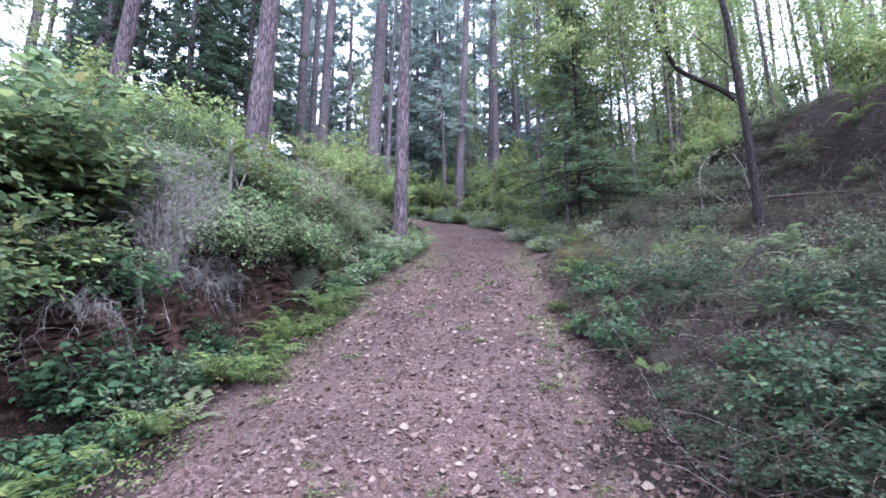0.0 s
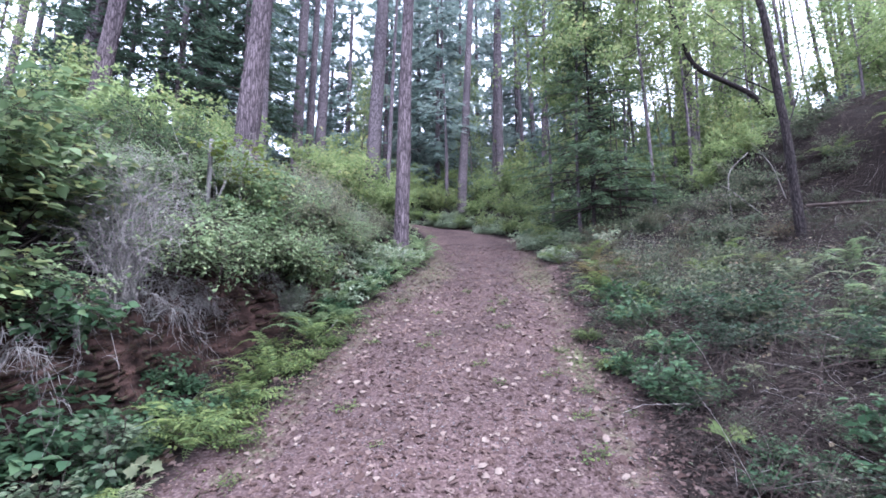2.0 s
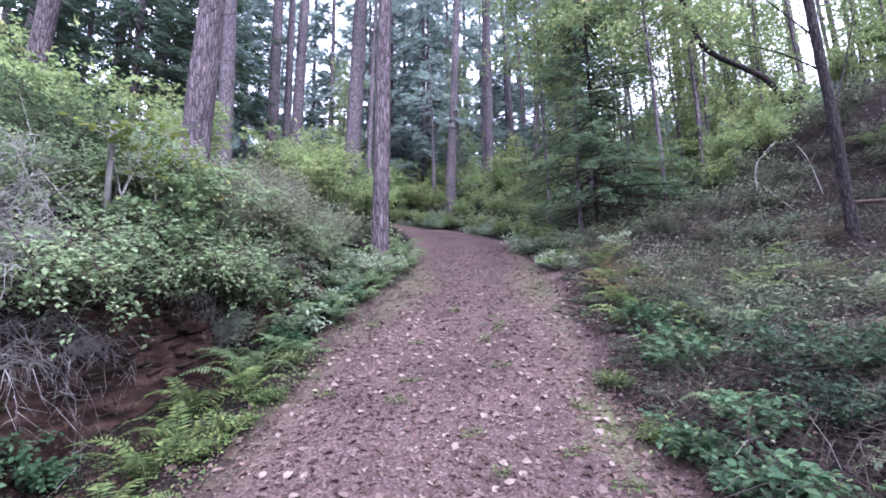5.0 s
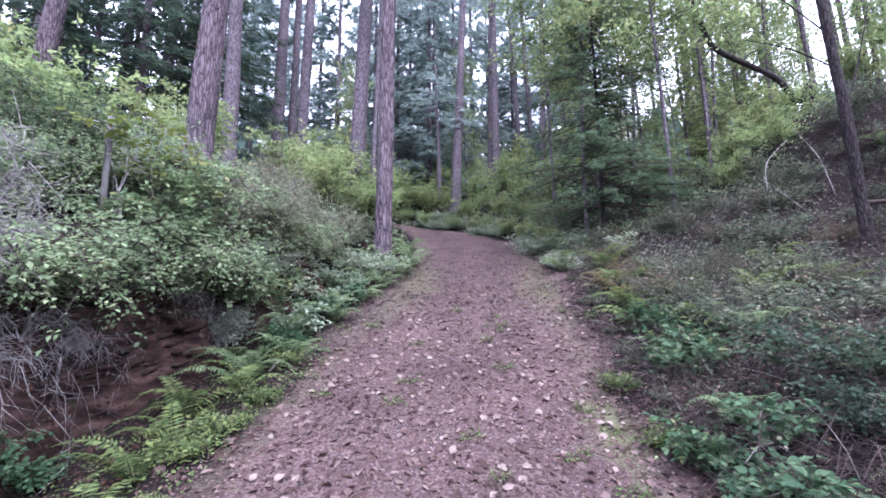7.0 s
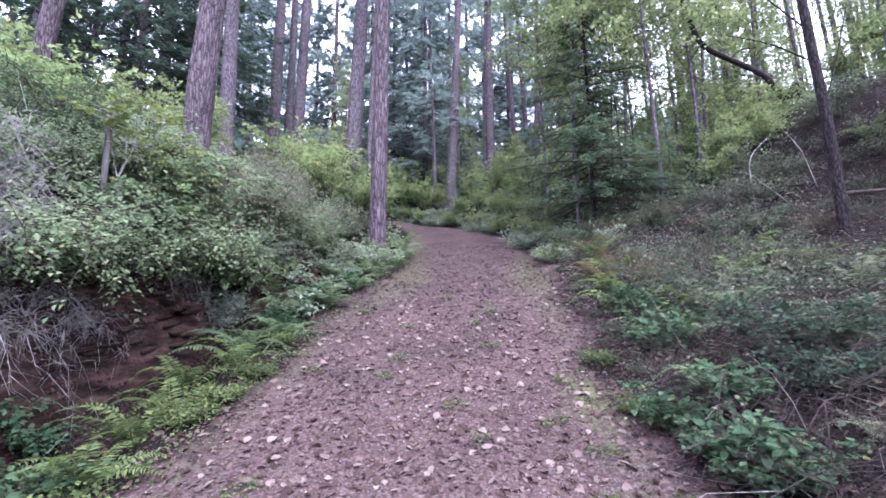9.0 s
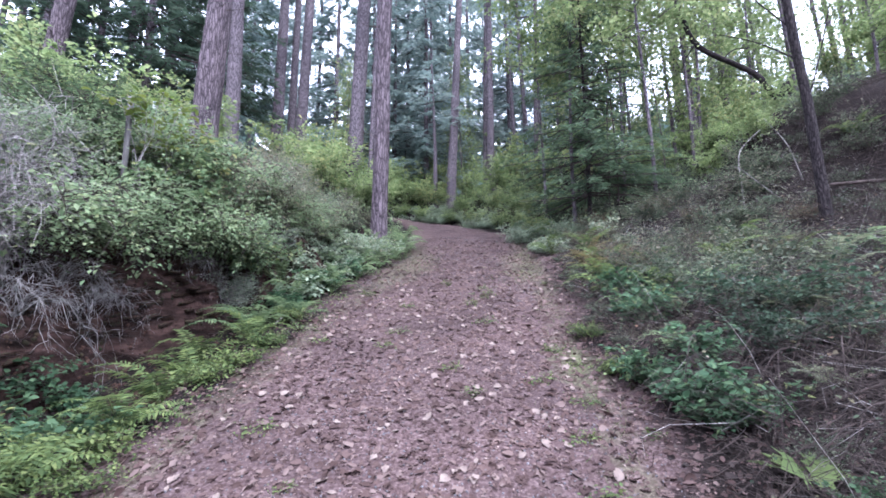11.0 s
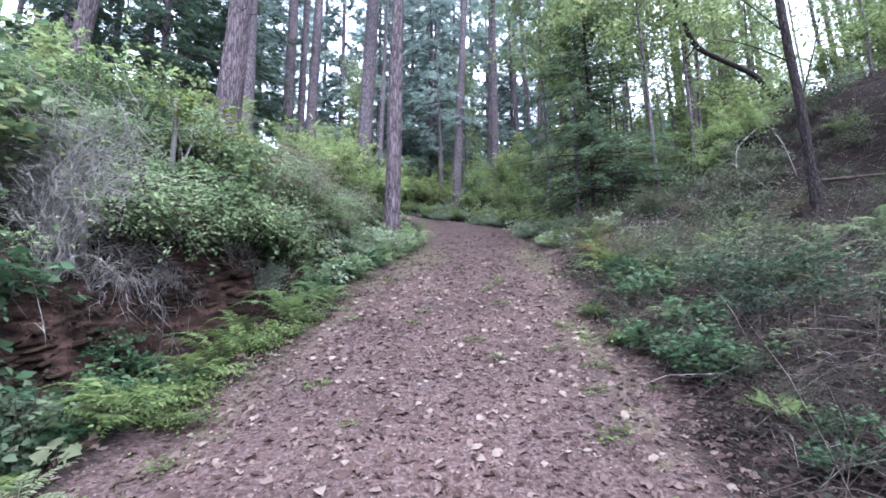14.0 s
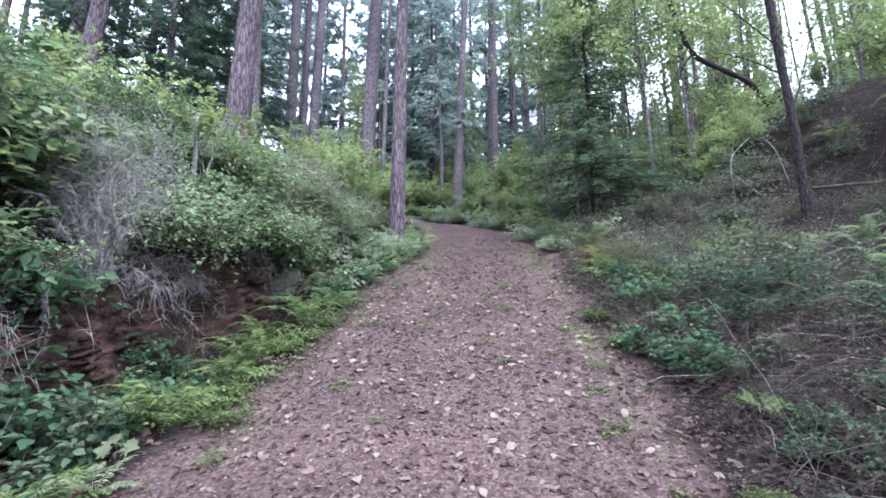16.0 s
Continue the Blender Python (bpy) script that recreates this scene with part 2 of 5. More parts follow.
    bump(n, l, hsum.outputs[0], 0.8, 0.03, bsdf)
    return m


GROUND = ground_material()

# ---- mesh tools ----


def mesh_object(name, V, F, mat, parent=None, label="", smooth=False):
    V, F = np.asarray(V, np.float32), np.asarray(F, np.int32)
    me = bpy.data.meshes.new(name)
    me.vertices.add(len(V))
    me.vertices.foreach_set("co", V.ravel())
    k = F.shape[1]
    me.loops.add(F.size)
    me.loops.foreach_set("vertex_index", F.ravel())
    me.polygons.add(len(F))
    me.polygons.foreach_set("loop_start", np.arange(0, F.size, k, dtype=np.int32))
    if smooth:
        me.polygons.foreach_set("use_smooth", np.ones(len(F), bool))
    me.update(calc_edges=True)
    me.materials.append(mat)
    ob = new(name, me)
    ob.parent = parent
    return tagged(ob, label)


def join(pieces):
    V, F, o = [], [], 0
    for v, f in pieces:
        V.append(v)
        F.append(f + o)
        o += len(v)
    return np.concatenate(V), np.concatenate(F)


def unit(a):
    return a / np.maximum(np.linalg.norm(a, axis=-1, keepdims=True), 1e-9)


def tube(P, R, sides=5, ridge=0.0, seed=0):
    """A round tapering rod along the points P with radii R; ridge: the depth of furrows along it, as a share of the radius."""
    P, R = np.asarray(P, float), np.asarray(R, float)
    T = unit(np.gradient(P, axis=0))
    ref = np.array([1.0, 0, 0]) if abs(T[0][0]) < 0.8 else np.array([0, 1.0, 0])
    X = unit(ref - T * (T @ ref)[:, None])
    Y = np.cross(T, X)
    a = np.linspace(0, 2 * np.pi, sides, endpoint=False)
    rad = np.repeat(R[:, None], sides, 1)
    if ridge:
        g = np.random.default_rng(seed)
        rows = g.normal(0, 1, (len(P), sides))
        for i in range(1, len(P)):
            rows[i] = rows[i - 1] * 0.75 + rows[i] * 0.66
        rad = rad * (1 + ridge * np.clip(rows, -2, 2))
    V = P[:, None] + rad[..., None] * (np.cos(a)[None, :, None] * X[:, None] + np.sin(a)[None, :, None] * Y[:, None])
    V = V.reshape(-1, 3)
    i, j = np.meshgrid(np.arange(len(P) - 1), np.arange(sides), indexing="ij")
    A, B = i * sides + j, i * sides + (j + 1) % sides
    F = np.concatenate([np.stack([A, B, B + sides], -1).reshape(-1, 3), np.stack([A, B + sides, A + sides], -1).reshape(-1, 3)])
    top = (len(P) - 1) * sides
    caps = [(top, top + k, top + k + 1) for k in range(1, sides - 1)] + [(0, k + 1, k) for k in range(1, sides - 1)]
    return V, np.concatenate([F, np.array(caps)])


LEAF2 = (np.array([(0, 0, 0), (0.32, 0.45, 0.09), (0, 1, -0.12), (-0.32, 0.45, 0.09)]), np.array([(0, 1, 2), (0, 2, 3)]))
LEAF4 = (np.array([(0, 0, 0), (0.27, 0.22, 0.07), (0.33, 0.55, 0.07), (0, 1, -0.14), (-0.33, 0.55, 0.07), (-0.27, 0.22, 0.07)]),
         np.array([(0, 1, 2), (0, 2, 3), (0, 3, 4), (0, 4, 5)]))
RAGGED = (np.array([(0, 0, 0), (0.28, 0.08, 0.12), (0.42, 0.42, 0.02), (0.18, 0.60, 0.17), (0.10, 1, 0.05), (-0.24, 0.82, 0.15), (-0.42, 0.45, 0.22), (-0.18, 0.12, 0.04)]), np.array([(0, k, k + 1) for k in range(1, 7)]))
SPRAY = (np.array([(0, 0, 0), (0.13, 0.35, 0.03), (0, 1, -0.1), (-0.13, 0.35, 0.03)]), np.array([(0, 1, 2), (0, 2, 3)]))
CURL = (np.array([(0, 0, 0), (0.3, 0.2, 0.06), (0.36, 0.6, 0.09), (0, 1, 0.05), (-0.36, 0.6, 0.07), (-0.3, 0.2, 0.05)]), LEAF4[1])
LOBED = (np.array([(0, 0, 0), (0.30, -0.12, 0.03), (0.26, 0.06, 0.05), (0.58, 0.16, 0.0), (0.40, 0.30, 0.04), (0.62, 0.55, -0.04), (0.34, 0.50, 0.04), (0.22, 0.70, 0.02), (0, 1, -0.1),
                   (-0.22, 0.70, 0.02), (-0.34, 0.50, 0.04), (-0.62, 0.55, -0.04), (-0.40, 0.30, 0.04), (-0.58, 0.16, 0.0), (-0.26, 0.06, 0.05), (-0.30, -0.12, 0.03)]),
         np.array([(0, k, k + 1) for k in range(1, 15)]))


def leaves(shape, P, D, N, S):
    """Many leaves: at the points P, pointing along D, facing N, S long."""
    v, f = shape
    D = unit(D)
    X = unit(np.cross(D, N))
    Z = np.cross(X, D)
    S = np.asarray(S)[:, None, None]
    V = P[:, None] + S * (v[None, :, :1] * X[:, None] + v[None, :, 1:2] * D[:, None] + v[None, :, 2:] * Z[:, None])
    F = f[None] + (np.arange(len(P)) * len(v))[:, None, None]
    return V.reshape(-1, 3), F.reshape(-1, 3)


def rods(A, B, r, sag, g, segs=4):
    """Many thin three-sided twigs from A to B that bow by sag."""
    n = len(A)
    t = np.linspace(0, 1, segs + 1)[None, :, None]
    off = g.normal(0, 1, (n, 1, 3)) * np.asarray(sag).reshape(-1, 1, 1)
    C = A[:, None] * (1 - t) + B[:, None] * t + off * np.sin(np.pi * t) + g.normal(0, 0.12, (n, segs + 1, 3)) * np.asarray(sag).reshape(-1, 1, 1)
    d = unit(B - A)
    X = unit(np.cross(d, g.normal(0, 1, (n, 3))))
    Y = np.cross(d, X)
    rr = np.asarray(r).reshape(-1, 1, 1) * (1 - 0.75 * t)
    ring = [C + rr * (math.cos(a) * X + math.sin(a) * Y)[:, None] for a in (0, 2.1, 4.2)]
    V = np.stack(ring, 2).reshape(-1, 3)
    F = []
    for s in range(segs):
        for k in range(3):
            a, b = s * 3 + k, s * 3 + (k + 1) % 3
            F += [(a, b, b + 3), (a, b + 3, a + 3)]
    F = np.array(F)[None] + (np.arange(n) * 3 * (segs + 1))[:, None, None]
    return V, F.reshape(-1, 3)


def thing(name, x, y, z, label, category, group="", turn=0.0, size=1.0):
    ob = new(name)
    ob.empty_display_size = 0.2
    ob.matrix_basis = pose(x, y, z, 0, 0, turn) @ Matrix.Scale(size, 4)
    return tagged(ob, label, category, group)


# ---- the ground: a road up a wooded slope, a cut bank on one side and a slope on the other ----
ROAD_Y = np.array([-200, -30, -8, 0, 3, 5, 7.5, 9.5, 13, 16, 18, 20, 24, 200.0])
ROAD_X = np.array([-1.2, -1.2, -0.6, -0.35, -0.3, -0.05, 0.2, 0.55, 0.98, 1.02, 0.82, 0.4, -0.5, -0.5])
BEND = np.array([(1.02, 16.0), (0.72, 18.4), (0.2, 20.2), (-0.5, 21.8), (-1.7, 23.1), (-3.6, 24.3), (-7.5, 25.6), (-14, 26.6), (-30, 27.6)])


def noise2(x, y, f, seed=0.0):
    """Smooth uneven waves, about -1 to 1."""
    g = np.random.default_rng(int(seed * 10) + 3)
    out = 0
    for k in range(7):
        a, p = g.uniform(0, 6.28), g.uniform(0, 6.28)
        q = f * (0.7 + 0.22 * k)
        out = out + np.sin(q * (x * math.cos(a) + y * math.sin(a)) + p + 0.8 * np.sin(0.37 * q * (x * math.sin(a) - y) + 2 * p)) / 3.2
    return out


def road_z(y):
    return np.interp(y, [-200, -30, 0, 9, 14, 24, 28, 34, 45, 80, 4000], [-20, -7.6, 0.16, 2.86, 4.16, 7.3, 8.8, 11.0, 14.0, 16, 16])


def off_road(x, y):
    return x - np.interp(y, ROAD_Y, ROAD_X)


def ground_z(x, y):
    x, y = np.asarray(x, float), np.asarray(y, float)
    d = off_road(x, y) + 0.12 * noise2(x, y, 1.7, 1)
    base = sum(road_z(y + k) for k in (-1.2, -0.6, 0, 0.6, 1.2)) / 5
    face = np.interp(y, [0, 3.5, 5.0, 5.8, 6.6, 7.5, 9, 11, 30], [-3.6, -3.5, -3.35, -3.3, -3.2, -2.95, -2.8, -2.3, -2.3]) + 0.13 * noise2(y, y * 0.3, 3.3, 2)
    e = d - face
    cut = np.interp(e, [-60, -30, -12, -5, -1.2, -0.55, -0.3, -0.2, 0.0, 0.25], [9, 6.5, 4.0, 2.5, 1.6, 1.15, 0.85, 0.68, 0.05, 0.0])
    soft = np.interp(e, [-60, -30, -12, -5, -2, -0.6, 0.0, 0.5], [9, 6.5, 4.0, 2.3, 1.35, 0.62, 0.25, 0.0])
    w = np.clip((y - 8.2) / 2.6, 0, 1)
    left = (1 - w) * cut + w * soft
    # on the right: a shallow slope that steepens into a dark bank, which runs out beyond the alder
    near = np.interp(d, [1.5, 1.9, 2.5, 3.4, 4.7, 6, 7, 8, 8.6, 9.4, 10.6, 12, 20, 40, 60], [0, 0.06, 0.22, 0.42, 0.55, 0.92, 1.35, 1.8, 2.9, 3.95, 4.55, 5.2, 6.8, 8.5, 10])
    mid = np.interp(d, [1.5, 1.9, 2.6, 3.4, 4.5, 5.5, 6.5, 7.5, 8.2, 9, 10.6, 12, 20, 40, 60], [0, 0.08, 0.3, 0.6, 1.0, 1.45, 1.85, 2.3, 3.3, 4.0, 4.6, 5.1, 6.6, 8.5, 10])
    far = np.interp(d, [1.5, 1.9, 2.6, 3.6, 6, 9, 12, 20, 40, 60], [0, 0.08, 0.3, 0.75, 1.6, 2.5, 3.4, 5.0, 8, 9])
    v, u = np.clip((y - 9.8) / 1.8, 0, 1), np.clip((y - 14.8) / 3.0, 0, 1)
    right = (1 - u) * ((1 - v) * near + v * mid) + u * far
    # a shallow ditch between the road and the cut bank
    left = left - 0.3 * np.clip((d + 3.7) / 0.5, 0, 1) * np.clip((-1.95 - d) / 0.5, 0, 1) * np.clip((9.6 - y) / 2.2, 0, 1)
    bank = np.where(d < 0, left, right)
    fade = np.clip(1 - (np.hypot(x, y - 20) - 70) / 200, 0, 1)
    z = base + bank * fade
    rough = np.clip((np.abs(d) - 1.5) / 1.5, 0.0, 1)
    z = z + rough * (0.09 * noise2(x, y, 2.1, 3) + 0.05 * noise2(x, y, 5.3, 4)) * fade + 0.012 * noise2(x, y, 4.1, 5)
    # the road's far bend, levelled into the slope
    best = np.full(x.shape, 1e9)
    lev = np.zeros(x.shape)
    for (ax, ay), (bx, by) in zip(BEND[:-1], BEND[1:]):
        t = np.clip(((x - ax) * (bx - ax) + (y - ay) * (by - ay)) / ((bx - ax) ** 2 + (by - ay) ** 2), 0, 1)
        q = np.hypot(x - ax - t * (bx - ax), y - ay - t * (by - ay))
        lev = np.where(q < best, road_z(ay + t * (by - ay)), lev)
        best = np.minimum(best, q)
    k = np.clip((3.0 - best) / 1.3, 0, 1) * np.clip((y - 17) / 2.5, 0, 1)
    return z * (1 - k) + lev * k


def bend_distance(x, y):
    best = np.full(np.shape(x), 1e9)
    for (ax, ay), (bx, by) in zip(BEND[:-1], BEND[1:]):
        t = np.clip(((x - ax) * (bx - ax) + (y - ay) * (by - ay)) / ((bx - ax) ** 2 + (by - ay) ** 2), 0, 1)
        best = np.minimum(best, np.hypot(x - ax - t * (bx - ax), y - ay - t * (by - ay)))
    return best


def spaced(parts):
    out = [np.arange(a, b, s) for a, b, s in parts]
    return np.concatenate(out + [[parts[-1][1]]])


gx = spaced([(-3000, -600, 400), (-600, -100, 60), (-100, -30, 7), (-30, -10, 1.0), (-10, -5, 0.25), (-5, 4, 0.065), (4, 10, 0.2), (10, 30, 1.0), (30, 100, 7), (100, 600, 60), (600, 3000, 400)])
gy = spaced([(-3000, -600, 400), (-600, -60, 60), (-60, -4, 3), (-4, 1, 0.5), (1, 12, 0.1), (12, 20, 0.25), (20, 45, 0.7), (45, 120, 6), (120, 600, 60), (600, 3000, 400)])
GX, GY = np.meshgrid(gx, gy)
GZ = ground_z(GX, GY)
ii, jj = np.meshgrid(np.arange(len(gy) - 1), np.arange(len(gx) - 1), indexing="ij")
q0 = ii * len(gx) + jj
GF = np.stack([q0, q0 + 1, q0 + len(gx) + 1, q0 + len(gx)], -1).reshape(-1, 4)
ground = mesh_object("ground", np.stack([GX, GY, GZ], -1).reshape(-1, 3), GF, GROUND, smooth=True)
tagged(ground, "sloping forest floor with a leaf-strewn dirt road and a red cut bank", "ground", kind="structure")
dd = off_road(GX, GY)
wavy = dd + 0.22 * noise2(GX, GY, 1.9, 21) + 0.1 * noise2(GX, GY, 6.0, 22)
bend = bend_distance(GX, GY)
road_mask = np.maximum(np.clip((2.1 - np.abs(wavy)) / 0.8, 0, 1) * (GY < 18.5), np.clip((2.0 - bend) / 0.7, 0, 1) * (GY > 16))
gzy, gzx = np.gradient(GZ, gy, gx)
soil_mask = np.clip((np.hypot(gzx, gzy - 0.3) - 0.75) / 0.6, 0, 1) * (dd < 0)
edge = np.exp(-((np.abs(dd) - 1.45) / 0.35) ** 2)
far_patch = np.exp(-((GY - 11.5) / 2.6) ** 2) * np.exp(-((np.abs(dd) - 0.95) / 0.5) ** 2)
moss_patch = 0.34 * np.exp(-((GX - 1.45) / 0.22) ** 2 - ((GY - 6.2) / 0.5) ** 2) + 0.25 * np.exp(-((GX - 0.5) / 0.2) ** 2 - ((GY - 5.9) / 0.5) ** 2)
grass_mask = 0.38 * edge * (GY > 4) + 0.48 * far_patch + moss_patch
for key, val in (("road", road_mask), ("soil", soil_mask), ("grass", grass_mask)):
    at = ground.data.attributes.new(key, "FLOAT", "POINT")
    at.data.foreach_set("value", val.astype(np.float32).ravel())


def gz1(x, y):
    return float(ground_z(np.array([x]), np.array([y]))[0])


# ---- the hazy far woods, a plain backdrop that glows by itself ----
hz_m, hz_n, hz_l = nodes_of("hazy_woods_glow")
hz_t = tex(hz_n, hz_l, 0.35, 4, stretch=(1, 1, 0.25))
# haze painted as a faint emission of the sheet
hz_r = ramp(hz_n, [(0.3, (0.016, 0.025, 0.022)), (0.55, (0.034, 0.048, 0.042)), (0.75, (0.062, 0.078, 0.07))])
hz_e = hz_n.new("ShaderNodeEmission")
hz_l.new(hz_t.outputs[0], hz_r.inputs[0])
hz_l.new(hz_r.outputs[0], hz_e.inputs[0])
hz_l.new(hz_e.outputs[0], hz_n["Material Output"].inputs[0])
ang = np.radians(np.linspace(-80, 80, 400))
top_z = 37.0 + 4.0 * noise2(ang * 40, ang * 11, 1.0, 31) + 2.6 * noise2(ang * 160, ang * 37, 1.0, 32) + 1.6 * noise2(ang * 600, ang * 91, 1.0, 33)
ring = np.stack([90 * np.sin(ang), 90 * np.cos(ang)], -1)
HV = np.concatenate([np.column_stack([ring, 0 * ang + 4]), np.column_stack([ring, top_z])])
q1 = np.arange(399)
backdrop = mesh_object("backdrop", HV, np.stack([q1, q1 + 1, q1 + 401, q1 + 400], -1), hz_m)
tagged(backdrop, "glowing backdrop of hazy blue-green woods far behind the trees", "woods", kind="structure")

# ---- trees ----


def trunk_mesh(name, mat, parent, height, radius, lean, g, sides=14, ridge=0.05, bend=0.05, step=0.35, turn=0.0):
    n = max(6, int(height / step))
    t = np.linspace(0, 1, n)
    P = np.stack([lean * height * t + bend * np.sin(t * 5 + turn) * t, bend * np.sin(t * 4 + 2 * turn) * t, -0.5 + (height + 0.5) * t], -1)
    R = radius * (1 - 0.72 * t) * (1 + 0.35 * np.exp(-t * height / 0.5))
    V, F = tube(P, R, sides, ridge, int(g.integers(1e6)))
    return mesh_object(name, V, F, mat, parent, smooth=True), P, R


def conifer_branches(g, low, high, reach, count, dens, droop=0.25, spray=0.30, wide=1.0):
    """The boughs of a conifer between two heights: rods and flat drooping sprays of needles."""
    rodsA, rodsB, leafP, leafD, leafS = [], [], [], [], []
    for k in range(count):
        h = low + (high - low) * ((k + g.uniform()) / count) ** 1.25
        f = (h - low) / (high - low)
        L = reach * (1 - 0.8 * f ** 1.3) * g.uniform(0.6, 1.15)
        a = g.uniform(0, 2 * np.pi)
        out = np.array([math.cos(a), math.sin(a), 0])
        m = max(3, int(L * dens))
        t = np.sort(g.uniform(0.05, 1, m)) ** 0.7
        C = np.array([0, 0, h]) + out * (L * t)[:, None] + np.array([0, 0, 1.0]) * (0.12 * L * t - droop * L * t ** 2)[:, None]
        rodsA.append(np.array([0, 0, h]))
        rodsB.append(np.array([0, 0, h + 0.12 * L - droop * L]) + out * L)
        side = np.cross(out, [0, 0, 1.0])
        s = np.where(g.uniform(size=m) < 0.5, -1, 1)
        D = out * g.uniform(0.25, 0.9, m)[:, None] + side * (s * g.uniform(0.2, 1.0, m) * wide)[:, None] + np.array([0, 0, 1.0]) * g.uniform(-0.55, 0.1, m)[:, None]
        leafP.append(C + g.normal(0, 0.05, (m, 3)))
        leafD.append(D)
        leafS.append(spray * g.uniform(0.6, 1.4, m) * (1.15 - 0.4 * t))
    P, D, S = np.concatenate(leafP), np.concatenate(leafD), np.concatenate(leafS)
    N = np.tile([0, 0, 1.0], (len(P), 1)) + g.normal(0, 0.35, P.shape)
    L1 = leaves(SPRAY, P, D, N, S)
    # finer twiglets beside every spray
    P2 = P + unit(D) * (S * 0.35)[:, None]
    D2 = D + np.cross(unit(D), [0, 0, 1.0]) * np.where(g.uniform(size=len(P)) < 0.5, -1, 1)[:, None] * 0.9
    L2 = leaves(SPRAY, P2, D2, N, S * 0.7)
    A, B = np.array(rodsA), np.array(rodsB)
    R = rods(A, B, 0.012 + 0.006 * np.linalg.norm(B - A, axis=1), np.full(len(A), 0.05), g, 3)
    return R, join([L1, L2])


def stub_branches(g, low, high, count, radius, lean):
    """Short dead branch stubs on the lower trunk."""
    h = g.uniform(low, high, count)
    a = g.uniform(0, 6.28, count)
    out = np.stack([np.cos(a), np.sin(a), g.uniform(-0.35, 0.2, count)], -1)
    A = np.stack([lean * h, 0 * h, h], -1) + out * radius * 0.6
    L = g.uniform(0.1, 0.9, count) * g.uniform(0.3, 1.0, count)
    return rods(A, A + out * (L + radius)[:, None], 0.012 + 0.01 * g.uniform(size=count), 0.06 * L, g, 3)


CROWN_CACHE = {}


def tall_conifer(x, y, lean, dia, height, label, bark=BARK, ridge=0.05, sides=16, low=12.0, stubs=26, group="tall conifers", crown_kind=0, needle=NEEDLE_HAZY):
    z = gz1(x, y)
    g = np.random.default_rng(int(abs(x * 131 + y * 17)) + 5)
    top = thing("conifer_tree", x, y, z, label, "tree", group)
    trunk_mesh("trunk", bark, top, height, dia / 2 / 0.86, lean, g, sides, ridge, 0.06, turn=x)
    if stubs:
        V, F = stub_branches(g, 1.5, low, stubs, dia / 2, lean)
        nv, nf = len(V) // stubs, len(F) // stubs
        for k in range(stubs):
            mesh_object("dead_branch", V[k * nv:(k + 1) * nv], F[:nf], TWIG, top)
    key = (crown_kind, needle.name)
    if key not in CROWN_CACHE:
        cg = np.random.default_rng(40 + crown_kind)
        R, Lv = conifer_branches(cg, 0.0, 12.0, 2.6, 40, 8, 0.35, 0.42)
        ob = mesh_object("crown", *Lv, needle, top)
        CROWN_CACHE[key] = ob.data
    else:
        ob = new("crown", CROWN_CACHE[key])
        ob.parent = top
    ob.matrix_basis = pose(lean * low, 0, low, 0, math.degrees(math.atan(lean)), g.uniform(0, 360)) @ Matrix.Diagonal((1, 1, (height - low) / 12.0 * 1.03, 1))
    return top


TALL = "tall conifer with furrowed grey-brown bark and a bare lower trunk"
THIN = "slim conifer with a straight grey trunk among forest trees"
#            x      y     lean   dia   height
for row in [(-1.40, 13.2, 0.014, 0.375, 25), (-5.57, 12.1, 0.048, 0.54, 27), (-7.70, 18.0, -0.01, 0.50, 26), (-8.32, 24.0, 0.010, 0.57, 28),
            (-8.02, 25.2, 0.010, 0.42, 27), (-6.82, 23.0, 0.026, 0.50, 28), (-3.54, 20.0, 0.042, 0.60, 28), (0.67, 26.8, 0.048, 0.49, 27),
            (-12.0, 14.6, 0.11, 0.5, 27), (-15.8, 18.3, 0.11, 0.60, 28)]:
    # from y = 18 on, the haze-paled bark
    tall_conifer(*row, TALL, low=20.0, bark=BARK if row[1] < 18 else BARK_HAZY)
for row in [(-2.66, 19.0, 0.031, 0.17, 20), (-0.12, 27.0, -0.02, 0.25, 9), (3.18, 28.0, 0.006, 0.44, 27), (2.91, 29.0, 0.021, 0.32, 25), (6.13, 36.0, -0.05, 0.33, 26),
            (6.65, 34.0, -0.04, 0.36, 26), (5.48, 26.0, 0.024, 0.30, 23), (12.7, 24.0, -0.023, 0.43, 25), (14.9, 27.0, -0.004, 0.38, 25),
            (18.3, 30.0, 0.003, 0.34, 25), (21.1, 32.0, 0.005, 0.30, 24), (23.4, 26.0, -0.09, 0.28, 23), (22.0, 24.0, -0.031, 0.26, 22),
            (19.9, 20.0, -0.11, 0.28, 21), (26.9, 26.0, -0.10, 0.28, 22), (-23.7, 24.0, 0.056, 0.30, 24), (-20.7, 22.0, 0.07, 0.32, 24),
            (-19.6, 19.0, 0.07, 0.32, 23), (-13.5, 20.0, 0.041, 0.33, 24), (-14.6, 24.0, 0.05, 0.29, 24), (-17.0, 22.5, 0.058, 0.26, 23)]:
    tall_conifer(*row, THIN, bark=BARK_HAZY, sides=9, ridge=0.03, low=min(13.0, row[4] * 0.5), stubs=0, group="slim conifers", crown_kind=1)


def full_conifer(name, x, y, height, reach, label, g, low=1.0, count=90, dens=11, needle=NEEDLE, spray=0.3, dia=0.14, lean=0.0, category="tree", group="", bark=BARK_HAZY):
    z = gz1(x, y)
    top = thing(name, x, y, z, label, category, group)
    trunk_mesh("trunk", bark, top, height, dia / 2, lean, g, 8, 0.03, 0.04)
